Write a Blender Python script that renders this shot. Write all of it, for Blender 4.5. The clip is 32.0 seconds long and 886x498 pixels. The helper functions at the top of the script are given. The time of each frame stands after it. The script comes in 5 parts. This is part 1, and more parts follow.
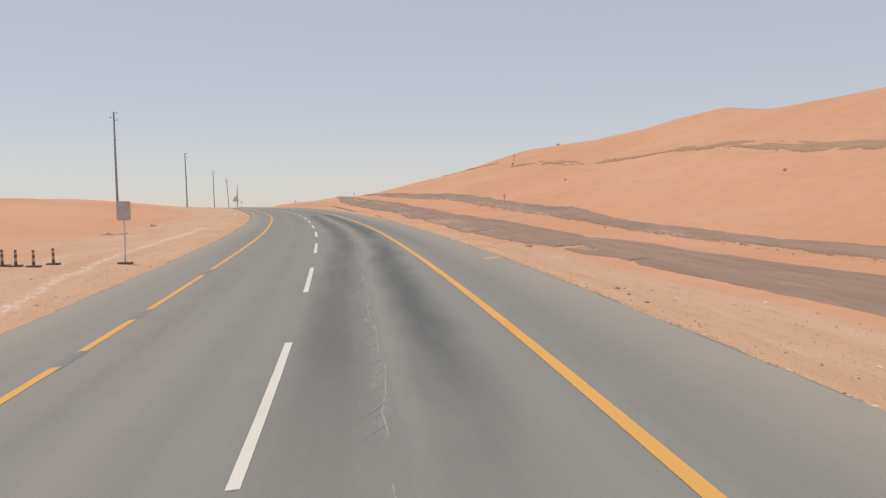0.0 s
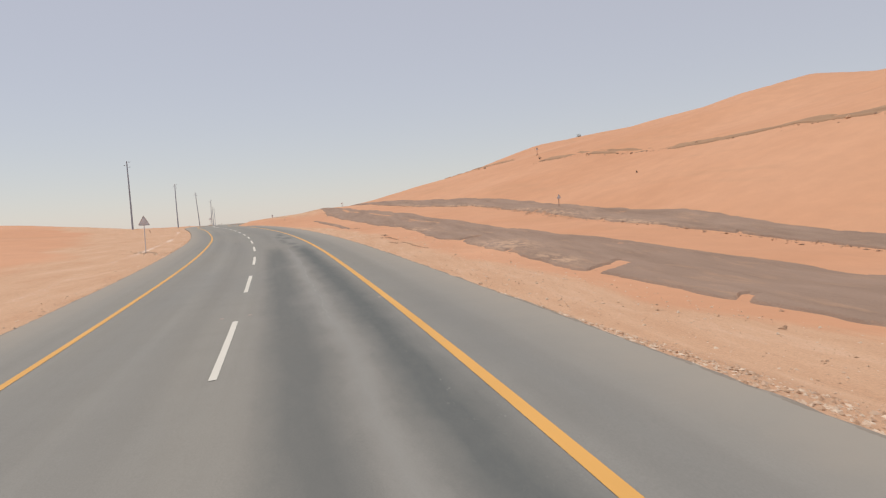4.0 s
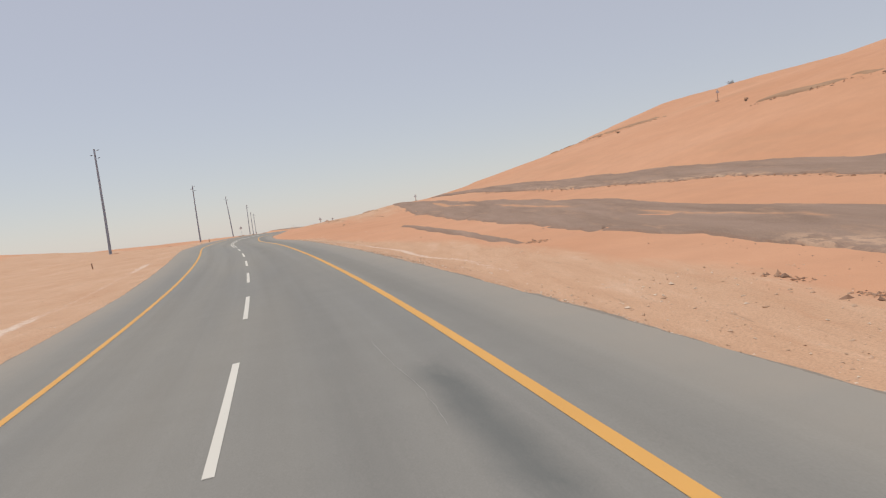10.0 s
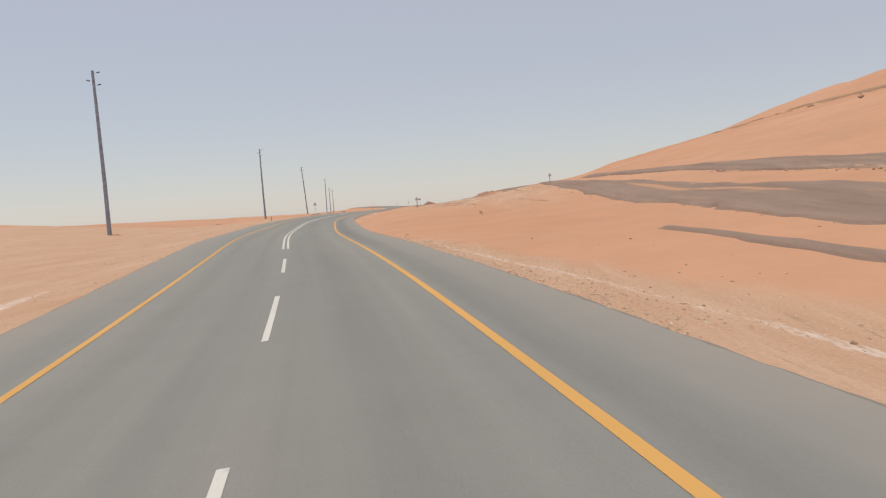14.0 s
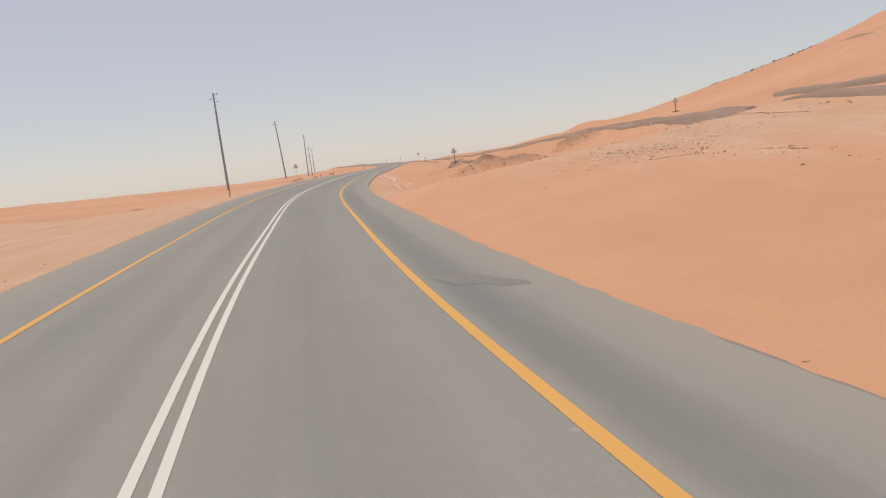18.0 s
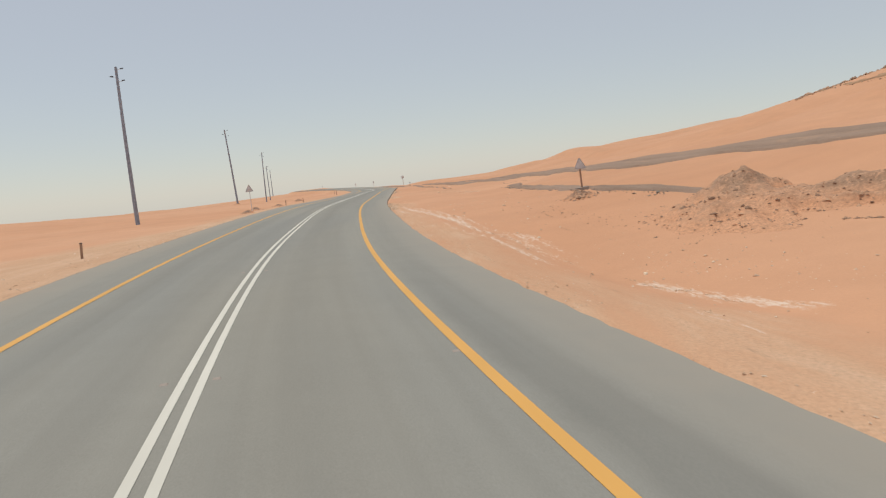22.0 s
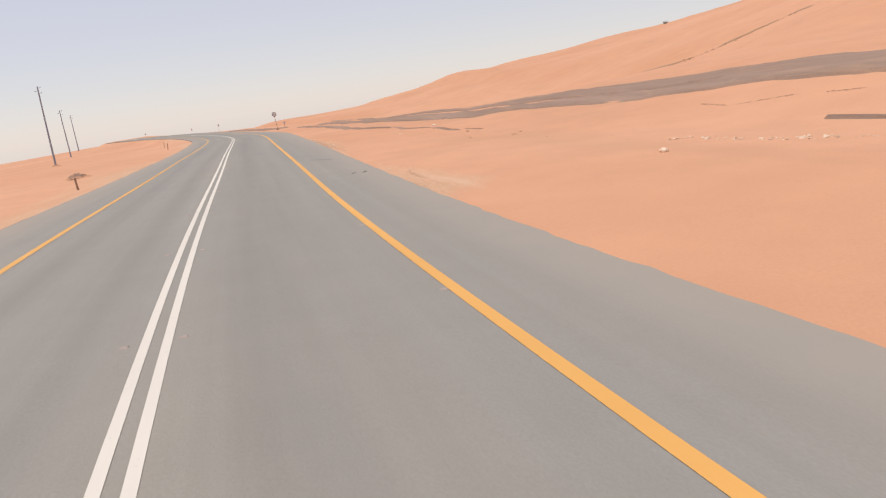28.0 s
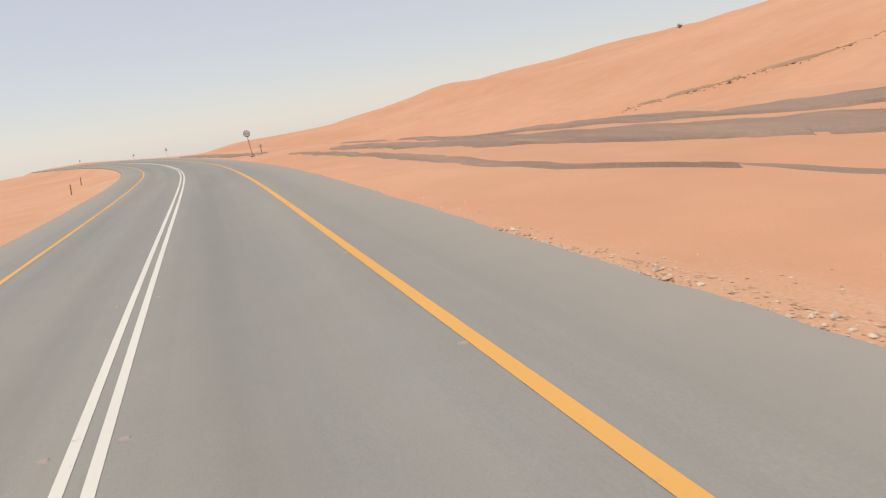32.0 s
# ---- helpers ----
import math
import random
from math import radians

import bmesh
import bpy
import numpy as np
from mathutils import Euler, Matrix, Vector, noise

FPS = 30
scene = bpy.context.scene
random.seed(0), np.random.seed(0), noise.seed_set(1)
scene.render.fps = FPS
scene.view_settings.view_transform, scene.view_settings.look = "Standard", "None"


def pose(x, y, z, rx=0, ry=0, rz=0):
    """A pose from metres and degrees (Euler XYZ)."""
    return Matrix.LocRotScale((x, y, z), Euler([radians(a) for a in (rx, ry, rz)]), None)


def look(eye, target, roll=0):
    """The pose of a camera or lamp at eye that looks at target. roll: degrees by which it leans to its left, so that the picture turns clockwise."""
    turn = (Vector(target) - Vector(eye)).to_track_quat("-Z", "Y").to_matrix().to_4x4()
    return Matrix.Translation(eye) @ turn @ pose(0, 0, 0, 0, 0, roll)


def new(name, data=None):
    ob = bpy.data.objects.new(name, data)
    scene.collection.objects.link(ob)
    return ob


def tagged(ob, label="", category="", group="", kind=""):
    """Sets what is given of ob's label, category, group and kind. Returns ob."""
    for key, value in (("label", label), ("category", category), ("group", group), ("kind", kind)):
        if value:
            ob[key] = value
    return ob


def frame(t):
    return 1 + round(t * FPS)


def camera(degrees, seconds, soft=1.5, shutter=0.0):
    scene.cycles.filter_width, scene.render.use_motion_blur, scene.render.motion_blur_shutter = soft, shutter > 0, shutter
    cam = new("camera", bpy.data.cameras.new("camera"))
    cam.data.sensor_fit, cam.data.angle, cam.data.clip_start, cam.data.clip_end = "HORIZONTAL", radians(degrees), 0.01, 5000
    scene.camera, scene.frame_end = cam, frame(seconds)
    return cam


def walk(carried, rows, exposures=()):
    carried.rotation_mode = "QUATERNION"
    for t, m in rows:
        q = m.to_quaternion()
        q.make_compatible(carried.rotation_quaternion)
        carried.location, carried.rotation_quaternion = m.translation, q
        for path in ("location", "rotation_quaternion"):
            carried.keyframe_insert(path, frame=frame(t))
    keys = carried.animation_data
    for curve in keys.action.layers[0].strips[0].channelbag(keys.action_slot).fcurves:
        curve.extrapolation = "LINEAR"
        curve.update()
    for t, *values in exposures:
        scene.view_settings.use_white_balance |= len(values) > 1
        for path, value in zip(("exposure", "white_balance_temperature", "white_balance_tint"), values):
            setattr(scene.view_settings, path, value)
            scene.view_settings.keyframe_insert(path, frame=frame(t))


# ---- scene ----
# ---- camera and walk ----
cam = camera(62.13, 32.0, soft=1.25, shutter=0.08)
# seconds, x, y, z, heading, pitch, roll
DRIVE = [
    (0, 1.110, 0.000, 2.492, -6.222, -3.716, -1.224),
    (0.5, 1.105, 5.547, 2.576, -7.498, -1.059, -3.550),
    (1, 1.041, 11.089, 2.668, -7.674, -1.802, -8.176),
    (1.5, 0.920, 16.622, 2.756, -7.686, -1.566, -10.340),
    (2, 0.753, 22.148, 2.837, -9.997, -3.829, -9.604),
    (2.5, 0.548, 27.664, 2.911, -8.897, -3.029, -8.004),
    (4.5, -0.673, 49.664, 3.132, -6.028, -3.405, -2.035),
    (5, -1.149, 55.144, 3.172, -3.328, -4.005, -1.735),
    (5.5, -1.669, 60.614, 3.213, -1.803, -5.889, -3.865),
    (6, -2.221, 66.073, 3.256, -2.178, -4.674, -2.494),
    (6.5, -2.794, 71.524, 3.299, -1.551, -5.193, -1.539),
    (7, -3.387, 76.971, 3.345, -2.223, -7.412, -2.084),
    (7.5, -4.009, 82.412, 3.391, -1.809, -5.861, -2.798),
    (8, -4.669, 87.848, 3.439, -1.994, -7.410, -4.012),
    (8.5, -5.346, 93.277, 3.489, -3.210, -7.440, -2.955),
    (9, -6.065, 98.696, 3.535, -0.226, -4.270, -3.999),
    (9.5, -6.821, 104.103, 3.579, 1.346, -3.749, -3.750),
    (10, -7.604, 109.501, 3.618, -3.783, -3.527, -7.302),
    (10.5, -8.412, 114.891, 3.655, -1.157, -2.875, -6.672),
    (11, -9.251, 120.273, 3.687, -2.032, -3.723, -6.543),
    (11.5, -10.128, 125.647, 3.716, 1.092, -3.344, -2.794),
    (12, -11.049, 131.009, 3.743, -0.284, -4.364, -3.946),
    (12.5, -11.992, 136.381, 3.773, -0.212, -2.725, -5.263),
    (13, -12.978, 141.775, 3.809, 0.161, -3.286, -3.979),
    (13.5, -13.999, 147.192, 3.849, 0.496, -4.110, -4.229),
    (14, -15.050, 152.635, 3.889, 2.032, -4.135, -4.079),
    (14.5, -16.131, 158.104, 3.932, 2.945, -6.858, -4.559),
    (16.5, -20.849, 180.206, 4.118, 1.621, -7.693, -7.190),
    (17, -22.101, 185.735, 4.146, 1.409, -8.105, -5.693),
    (17.5, -23.379, 191.244, 4.164, 1.645, -7.352, -6.184),
    (18, -24.654, 196.732, 4.171, 0.981, -7.799, -6.974),
    (18.5, -25.887, 202.208, 4.168, 1.478, -6.955, -8.719),
    (19, -27.037, 207.679, 4.154, -0.025, -8.110, -9.165),
    (19.5, -28.088, 213.157, 4.144, 0.545, -8.371, -9.535),
    (20, -29.067, 218.646, 4.132, 1.215, -8.332, -8.305),
    (20.5, -30.107, 224.148, 4.122, -2.637, -5.544, -8.975),
    (21, -31.151, 229.698, 4.110, -3.789, -7.156, -7.844),
    (21.5, -32.198, 235.285, 4.098, -4.398, -8.541, -8.383),
    (22, -33.223, 240.911, 4.085, -2.607, -6.126, -5.521),
    (22.5, -34.199, 246.580, 4.071, -4.765, -4.015, -5.629),
    (23, -35.105, 252.297, 4.057, -6.622, -4.904, -3.037),
    (23.5, -35.925, 258.067, 4.044, -15.370, -6.136, -2.815),
    (24, -36.648, 263.889, 4.032, -16.217, -6.467, -3.594),
    (24.5, -37.230, 269.741, 4.020, -7.793, -6.796, -5.102),
    (26.5, -38.898, 293.140, 3.982, -9.289, -8.036, -5.782),
    (27, -39.235, 298.965, 3.967, -9.975, -6.531, -7.835),
    (27.5, -39.518, 304.776, 3.948, -11.178, -9.901, -7.783),
    (28, -39.732, 310.576, 3.925, -13.978, -12.401, -8.083),
    (28.5, -39.831, 316.357, 3.897, -13.617, -10.933, -8.031),
    (29, -39.868, 322.106, 3.865, -15.255, -12.165, -8.379),
    (29.5, -39.850, 327.822, 3.830, -13.355, -8.571, -7.873),
    (30, -39.790, 333.507, 3.799, -12.855, -6.376, -8.467),
    (30.5, -39.706, 339.161, 3.769, -9.154, -6.263, -7.448),
    (31, -39.580, 344.786, 3.765, -11.150, -6.410, -8.180),
    (31.5, -39.549, 350.380, 3.750, -15.676, -10.277, -6.449),
    (32, -39.513, 355.938, 3.734, -17.379, -11.477, -8.780),
]


def drive_pose(x, y, z, heading, pitch, roll):
    return pose(x, y, z, 90 + pitch, 0, heading) @ pose(0, 0, 0, 0, 0, roll)


walk(cam, [(r[0], drive_pose(*r[1:])) for r in DRIVE], exposures=(
    (0, -0.12, 6360, 11), (5, -0.12, 6420, 11), (8, -0.08, 6300, 12), (11, -0.2, 6280, 10), (14.5, -0.18, 6300, 10), (17, -0.14, 6380, 11), (19, -0.14, 6520, 14), (20, -0.14, 6480, 12), (22, -0.18, 6330, 5),
    (24, -0.14, 6330, 5), (26.5, -0.14, 6330, 9), (27.9, 0.08, 6450, 16), (29.2, 0.1, 6480, 16), (29.9, -0.2, 6400, 11), (31.2, -0.12, 6380, 10), (32, 0.05, 6450, 11)))

# ---- world and sun ----
# dust in the air greys the whole sky
HAZE, HAZE_COLOUR = 0.72, (4.30, 4.06, 4.10)
SUN_ELEVATION, SUN_AZIMUTH = radians(74), radians(-60)
world = bpy.data.worlds.new("dusty_sky")
scene.world = world
world.use_nodes = True
wn = world.node_tree.nodes
sky = wn.new("ShaderNodeTexSky")
sky.sky_type, sky.sun_disc = "NISHITA", False
sky.sun_elevation, sky.sun_rotation = SUN_ELEVATION, SUN_AZIMUTH
sky.air_density, sky.dust_density, sky.ozone_density, sky.altitude = 1.0, 0.1, 1.0, 0
wn["Background"].inputs["Strength"].default_value = 0.14
haze = wn.new("ShaderNodeMix")
haze.data_type = "RGBA"
haze.inputs["Factor"].default_value = HAZE
[i for i in haze.inputs if i.name == "B" and i.type == "RGBA"][0].default_value = (*HAZE_COLOUR, 1)
world.node_tree.links.new(sky.outputs["Color"], [i for i in haze.inputs if i.name == "A" and i.type == "RGBA"][0])
world.node_tree.links.new([o for o in haze.outputs if o.type == "RGBA"][0], wn["Background"].inputs["Color"])
sun_lamp = bpy.data.lights.new("sun", "SUN")
sun_lamp.energy, sun_lamp.angle, sun_lamp.color = 2.4, radians(1.5), (1.0, 0.95, 0.88)
sun = new("sun", sun_lamp)
sun_way = Vector((math.sin(SUN_AZIMUTH) * math.cos(SUN_ELEVATION), math.cos(SUN_AZIMUTH) * math.cos(SUN_ELEVATION), math.sin(SUN_ELEVATION)))
sun.matrix_world = look(sun_way * 300, (0, 0, 0))


# ---- materials ----
def material(name, rough=0.8, metal=0.0):
    m = bpy.data.materials.new(name)
    m.use_nodes = True
    b = m.node_tree.nodes["Principled BSDF"]
    b.inputs["Roughness"].default_value, b.inputs["Metallic"].default_value = rough, metal
    b.inputs["Specular IOR Level"].default_value = 0.25
    return m, m.node_tree.nodes, m.node_tree.links, b


def noise_node(n, l, vec, scale, detail=4.0, rough=0.55, distortion=0.0):
    t = n.new("ShaderNodeTexNoise")
    t.inputs["Scale"].default_value, t.inputs["Detail"].default_value = scale, detail
    t.inputs["Roughness"].default_value, t.inputs["Distortion"].default_value = rough, distortion
    if vec is not None:
        l.new(vec, t.inputs["Vector"])
    return t.outputs["Fac"]


def ramp(n, l, fac, *stops):
    r = n.new("ShaderNodeValToRGB")
    el = r.color_ramp.elements
    while len(el) < len(stops):
        el.new(0.5)
    for e, (p, c) in zip(el, stops):
        e.position, e.color = p, (*c, 1) if len(c) == 3 else c
    l.new(fac, r.inputs["Fac"])
    return r.outputs["Color"]


def grey(a):
    return (a, a, a)


def mix(n, l, fac, a, b, mode="MIX"):
    m = n.new("ShaderNodeMix")
    m.data_type, m.blend_type = "RGBA", mode
    for sock, v in (("Factor", fac), ("A", a), ("B", b)):
        s = [i for i in m.inputs if i.name == sock and (i.type == "RGBA" if sock != "Factor" else i.type == "VALUE")][0]
        if isinstance(v, (int, float)):
            s.default_value = v
        elif isinstance(v, tuple):
            s.default_value = (*v, 1)
        else:
            l.new(v, s)
    return [o for o in m.outputs if o.type == "RGBA"][0]


def mathn(n, l, op, a, b=None, clamp=False):
    m = n.new("ShaderNodeMath")
    m.operation, m.use_clamp = op, clamp
    for i, v in enumerate((a, b)):
        if v is None:
            continue
        if isinstance(v, (int, float)):
            m.inputs[i].default_value = v
        else:
            l.new(v, m.inputs[i])
    return m.outputs[0]


def bump(n, l, bsdf, height, strength=0.5, distance=0.05):
    b = n.new("ShaderNodeBump")
    b.inputs["Strength"].default_value, b.inputs["Distance"].default_value = strength, distance
    l.new(height, b.inputs["Height"])
    l.new(b.outputs["Normal"], bsdf.inputs["Normal"])


def scaled(n, l, vec, s):
    m = n.new("ShaderNodeMapping")
    m.inputs["Scale"].default_value = s
    l.new(vec, m.inputs["Vector"])
    return m.outputs["Vector"]


def plain(name, colour, rough=0.6, metal=0.0, spread=0.15, scale=6.0):
    m, n, l, b = material(name, rough, metal)
    tc = n.new("ShaderNodeTexCoord").outputs["Object"]
    f = noise_node(n, l, tc, scale, 5)
    lo, hi = tuple(c * (1 - spread) for c in colour), tuple(min(1, c * (1 + spread)) for c in colour)
    l.new(ramp(n, l, f, (0.3, lo), (0.7, hi)), b.inputs["Base Color"])
    return m


def falloff(n, l, value, centre, width):
    """1 at centre, falling to 0 over width on both sides."""
    d = mathn(n, l, "ABSOLUTE", mathn(n, l, "SUBTRACT", value, centre))
    return mathn(n, l, "SUBTRACT", 1.0, mathn(n, l, "DIVIDE", d, width), True)


def between(n, l, value, lo, hi, soft):
    up = mathn(n, l, "DIVIDE", mathn(n, l, "SUBTRACT", value, lo), soft, True)
    down = mathn(n, l, "DIVIDE", mathn(n, l, "SUBTRACT", hi, value), soft, True)
    return mathn(n, l, "MULTIPLY", up, down, True)


HALF_LEFT, HALF_RIGHT, EDGE_LEFT, EDGE_RIGHT = 3.62, 3.65, 6.18, 6.03


def asphalt():
    m, n, l, b = material("asphalt", 0.85)
    b.inputs["Specular IOR Level"].default_value = 0.1
    uv = n.new("ShaderNodeUVMap").outputs["UV"]
    ob = n.new("ShaderNodeTexCoord").outputs["Object"]
    sep = n.new("ShaderNodeSeparateXYZ")
    l.new(uv, sep.inputs[0])
    across, along = sep.outputs["X"], sep.outputs["Y"]
    fine = noise_node(n, l, ob, 45, 4, 0.75)
    mid = noise_node(n, l, ob, 0.9, 6, 0.6)
    streak = noise_node(n, l, scaled(n, l, uv, (1.3, 0.02, 1)), 1.0, 5, 0.6, 0.3)
    big = noise_node(n, l, scaled(n, l, uv, (0.25, 0.03, 1)), 1.0, 4)
    blot = noise_node(n, l, scaled(n, l, uv, (0.8, 0.1, 1)), 1.0, 6, 0.6, 0.15)
    c = ramp(n, l, fine, (0.25, (0.265, 0.251, 0.218)), (0.75, (0.34, 0.32, 0.279)))
    c = mix(n, l, 1.0, c, ramp(n, l, streak, (0.3, grey(0.94)), (0.7, grey(1.05))), "MULTIPLY")
    c = mix(n, l, 1.0, c, ramp(n, l, mid, (0.3, grey(0.975)), (0.7, grey(1.02))), "MULTIPLY")
    c = mix(n, l, 1.0, c, ramp(n, l, big, (0.3, (0.93, 0.95, 0.97)), (0.7, (1.06, 1.04, 1.0))), "MULTIPLY")
    # paler paving of the first stretch has weathered darker
    older = mathn(n, l, "DIVIDE", mathn(n, l, "SUBTRACT", 190.0, along), 45.0, True)
    c = mix(n, l, older, c, (0.91, 0.91, 0.92), "MULTIPLY")
    # ragged outlines for all stains
    wob = mathn(n, l, "SUBTRACT", noise_node(n, l, scaled(n, l, uv, (1.6, 0.5, 1)), 1.0, 7, 0.66), 0.5)
    wob2 = mathn(n, l, "SUBTRACT", noise_node(n, l, scaled(n, l, uv, (0.5, 0.22, 1)), 1.0, 4, 0.6), 0.5)
    rag_d = mathn(n, l, "ADD", across, mathn(n, l, "ADD", mathn(n, l, "MULTIPLY", wob, 0.38), mathn(n, l, "MULTIPLY", wob2, 0.5)))
    rag_s = mathn(n, l, "ADD", along, mathn(n, l, "MULTIPLY", wob, 3.0))
    grain = ramp(n, l, noise_node(n, l, scaled(n, l, uv, (5.0, 1.6, 1)), 1.0, 6, 0.75), (0.3, grey(0.88)), (0.6, grey(1.0)))
    # the seam between the wheel tracks wanders across the lane
    seam = n.new("ShaderNodeFloatCurve")
    curve = seam.mapping.curves[0]
    for i, (q, v) in enumerate(((0.0, 1.42), (22, 1.6), (35, 2.0), (88, 1.95), (118, 2.4))):
        if i < 2:
            curve.points[i].location = (q / 130, v / 4)
        else:
            curve.points.new(q / 130, v / 4)
    seam.mapping.update()
    l.new(mathn(n, l, "DIVIDE", along, 130.0, True), seam.inputs["Value"])
    from_seam = mathn(n, l, "SUBTRACT", rag_d, mathn(n, l, "MULTIPLY", seam.outputs[0], 4.0))
    # bitumen bled out in both wheel tracks
    right_track = between(n, l, from_seam, 0.18, 1.6, 0.6)
    left_track = mathn(n, l, "MULTIPLY", between(n, l, from_seam, -1.5, -0.02, 0.55), 0.72)
    worn = between(n, l, rag_s, 4.0, 96.0, 8.0)
    bleed = mathn(n, l, "MULTIPLY", mathn(n, l, "MAXIMUM", right_track, left_track), worn)
    bleed = mathn(n, l, "MULTIPLY", bleed, ramp(n, l, blot, (0.28, grey(0.5)), (0.5, grey(1.0))))
    # dark patches further on: from, to, nearest and farthest from the centre line, strength
    for s0, s1, d0, d1, deep in ((89.6, 93.6, 2.2, 2.9, 0.7), (95.0, 98.6, 2.3, 2.95, 0.66), (98.0, 106.0, 2.0, 2.55, 0.5), (105.6, 109.8, 2.45, 3.35, 0.66), (108.5, 114.5, 2.1, 2.6, 0.55), (114.0, 120.2, 2.5, 3.15, 0.72), (-70.0, 4.0, 2.3, 3.2, 0.5)):
        spot = mathn(n, l, "MULTIPLY", between(n, l, rag_s, s0 - 0.5, s1 + 0.5, 1.6), between(n, l, rag_d, d0 - 0.1, d1 + 0.1, 0.35))
        bleed = mathn(n, l, "MAXIMUM", bleed, mathn(n, l, "MULTIPLY", spot, deep))
    bleed = mathn(n, l, "MULTIPLY", bleed, grain)
    c = mix(n, l, mathn(n, l, "MULTIPLY", bleed, 0.78, True), c, (0.098, 0.108, 0.104))
    # a drip of oil in the other lane
    drip = mathn(n, l, "MULTIPLY", between(n, l, along, 107.6, 110.2, 0.6), between(n, l, rag_d, -1.38, -1.26, 0.06))
    c = mix(n, l, mathn(n, l, "MULTIPLY", drip, 0.45), c, (0.10, 0.095, 0.09))
    # pale dust and chips of stone torn out along the seam and the outer track
    dusty = mathn(n, l, "MULTIPLY", falloff(n, l, from_seam, 0.1, 0.3), between(n, l, rag_s, 3.0, 92.0, 6.0))
    c = mix(n, l, mathn(n, l, "MULTIPLY", dusty, 0.5), c, (0.33, 0.318, 0.285))
    chips = noise_node(n, l, scaled(n, l, uv, (7.0, 1.5, 1)), 1.0, 5, 0.7)
    torn = mathn(n, l, "MULTIPLY", mathn(n, l, "MULTIPLY", falloff(n, l, from_seam, -0.12, 0.36), between(n, l, along, 4.0, 46.0, 8.0)), ramp(n, l, chips, (0.56, grey(0.0)), (0.62, grey(0.5))))
    scuffs = noise_node(n, l, scaled(n, l, uv, (6.0, 2.4, 1)), 1.0, 4, 0.75)
    scuff = mathn(n, l, "MULTIPLY", mathn(n, l, "MULTIPLY", falloff(n, l, from_seam, 1.15, 0.5), between(n, l, along, 6.0, 78.0, 8.0)), ramp(n, l, scuffs, (0.64, grey(0.0)), (0.68, grey(0.5))))
    c = mix(n, l, mathn(n, l, "MAXIMUM", torn, scuff), c, (0.43, 0.415, 0.375))
    faint = mathn(n, l, "MULTIPLY", mathn(n, l, "MAXIMUM", falloff(n, l, across, -1.0, 0.6), falloff(n, l, across, -2.6, 0.6)), 0.14)
    faint = mathn(n, l, "MAXIMUM", faint, mathn(n, l, "MULTIPLY", falloff(n, l, across, 1.5, 1.4), 0.2))
    # inner half of the shoulder, darker where sand has been swept off
    swept = mathn(n, l, "ADD", 0.05, mathn(n, l, "MULTIPLY", between(n, l, along, -200.0, 280.0, 20.0), 0.13))
    swept = mathn(n, l, "ADD", swept, mathn(n, l, "MULTIPLY", between(n, l, along, 186.0, 262.0, 14.0), 0.14))
    rag_e = mathn(n, l, "ADD", across, mathn(n, l, "MULTIPLY", wob, 0.5))
    faint = mathn(n, l, "MAXIMUM", faint, mathn(n, l, "MULTIPLY", between(n, l, rag_e, 3.8, 4.95, 0.25), swept))
    c = mix(n, l, mathn(n, l, "MULTIPLY", faint, ramp(n, l, blot, (0.3, grey(0.55)), (0.6, grey(1.0)))), c, (0.125, 0.122, 0.112))
    # blown sand lying on the shoulders
    side = mathn(n, l, "ABSOLUTE", across)
    dust = mathn(n, l, "DIVIDE", mathn(n, l, "SUBTRACT", side, 4.9), 1.3, True)
    dust = mathn(n, l, "MULTIPLY", dust, ramp(n, l, mid, (0.35, grey(0.0)), (0.72, grey(0.9))))
    c = mix(n, l, dust, c, (0.40, 0.315, 0.235))
    lip = mathn(n, l, "DIVIDE", mathn(n, l, "SUBTRACT", side, 5.55), 0.9, True)
    c = mix(n, l, mathn(n, l, "MULTIPLY", lip, ramp(n, l, noise_node(n, l, scaled(n, l, uv, (1.2, 0.5, 1)), 1.6, 7, 0.7), (0.3, grey(0.1)), (0.6, grey(0.5)))), c, (0.44, 0.335, 0.24))
    brown = mathn(n, l, "DIVIDE", mathn(n, l, "SUBTRACT", side, 4.4), 1.3, True)
    c = mix(n, l, mathn(n, l, "MULTIPLY", brown, 0.75), c, (0.345, 0.312, 0.262))
    # rim: broken darker spots along both edges
    bits = noise_node(n, l, scaled(n, l, uv, (8.0, 2.0, 1)), 1.0, 6, 0.75)
    right_rim = mathn(n, l, "MULTIPLY", mathn(n, l, "GREATER_THAN", mathn(n, l, "ADD", across, mathn(n, l, "MULTIPLY", bits, 0.12)), EDGE_RIGHT + 0.015), mathn(n, l, "LESS_THAN", along, 206.0))
    left_rim = mathn(n, l, "LESS_THAN", mathn(n, l, "SUBTRACT", across, mathn(n, l, "MULTIPLY", bits, 0.12)), -0.015 - EDGE_LEFT)
    rim = mathn(n, l, "MULTIPLY", mathn(n, l, "MAXIMUM", right_rim, left_rim), ramp(n, l, bits, (0.36, grey(0.1)), (0.5, grey(0.65))))
    c = mix(n, l, rim, c, (0.23, 0.185, 0.145))
    l.new(c, b.inputs["Base Color"])
    bump(n, l, b, fine, 0.35, 0.012)
    return m


def attribute(n, name):
    a = n.new("ShaderNodeAttribute")
    a.attribute_name = name
    return a.outputs["Fac"]


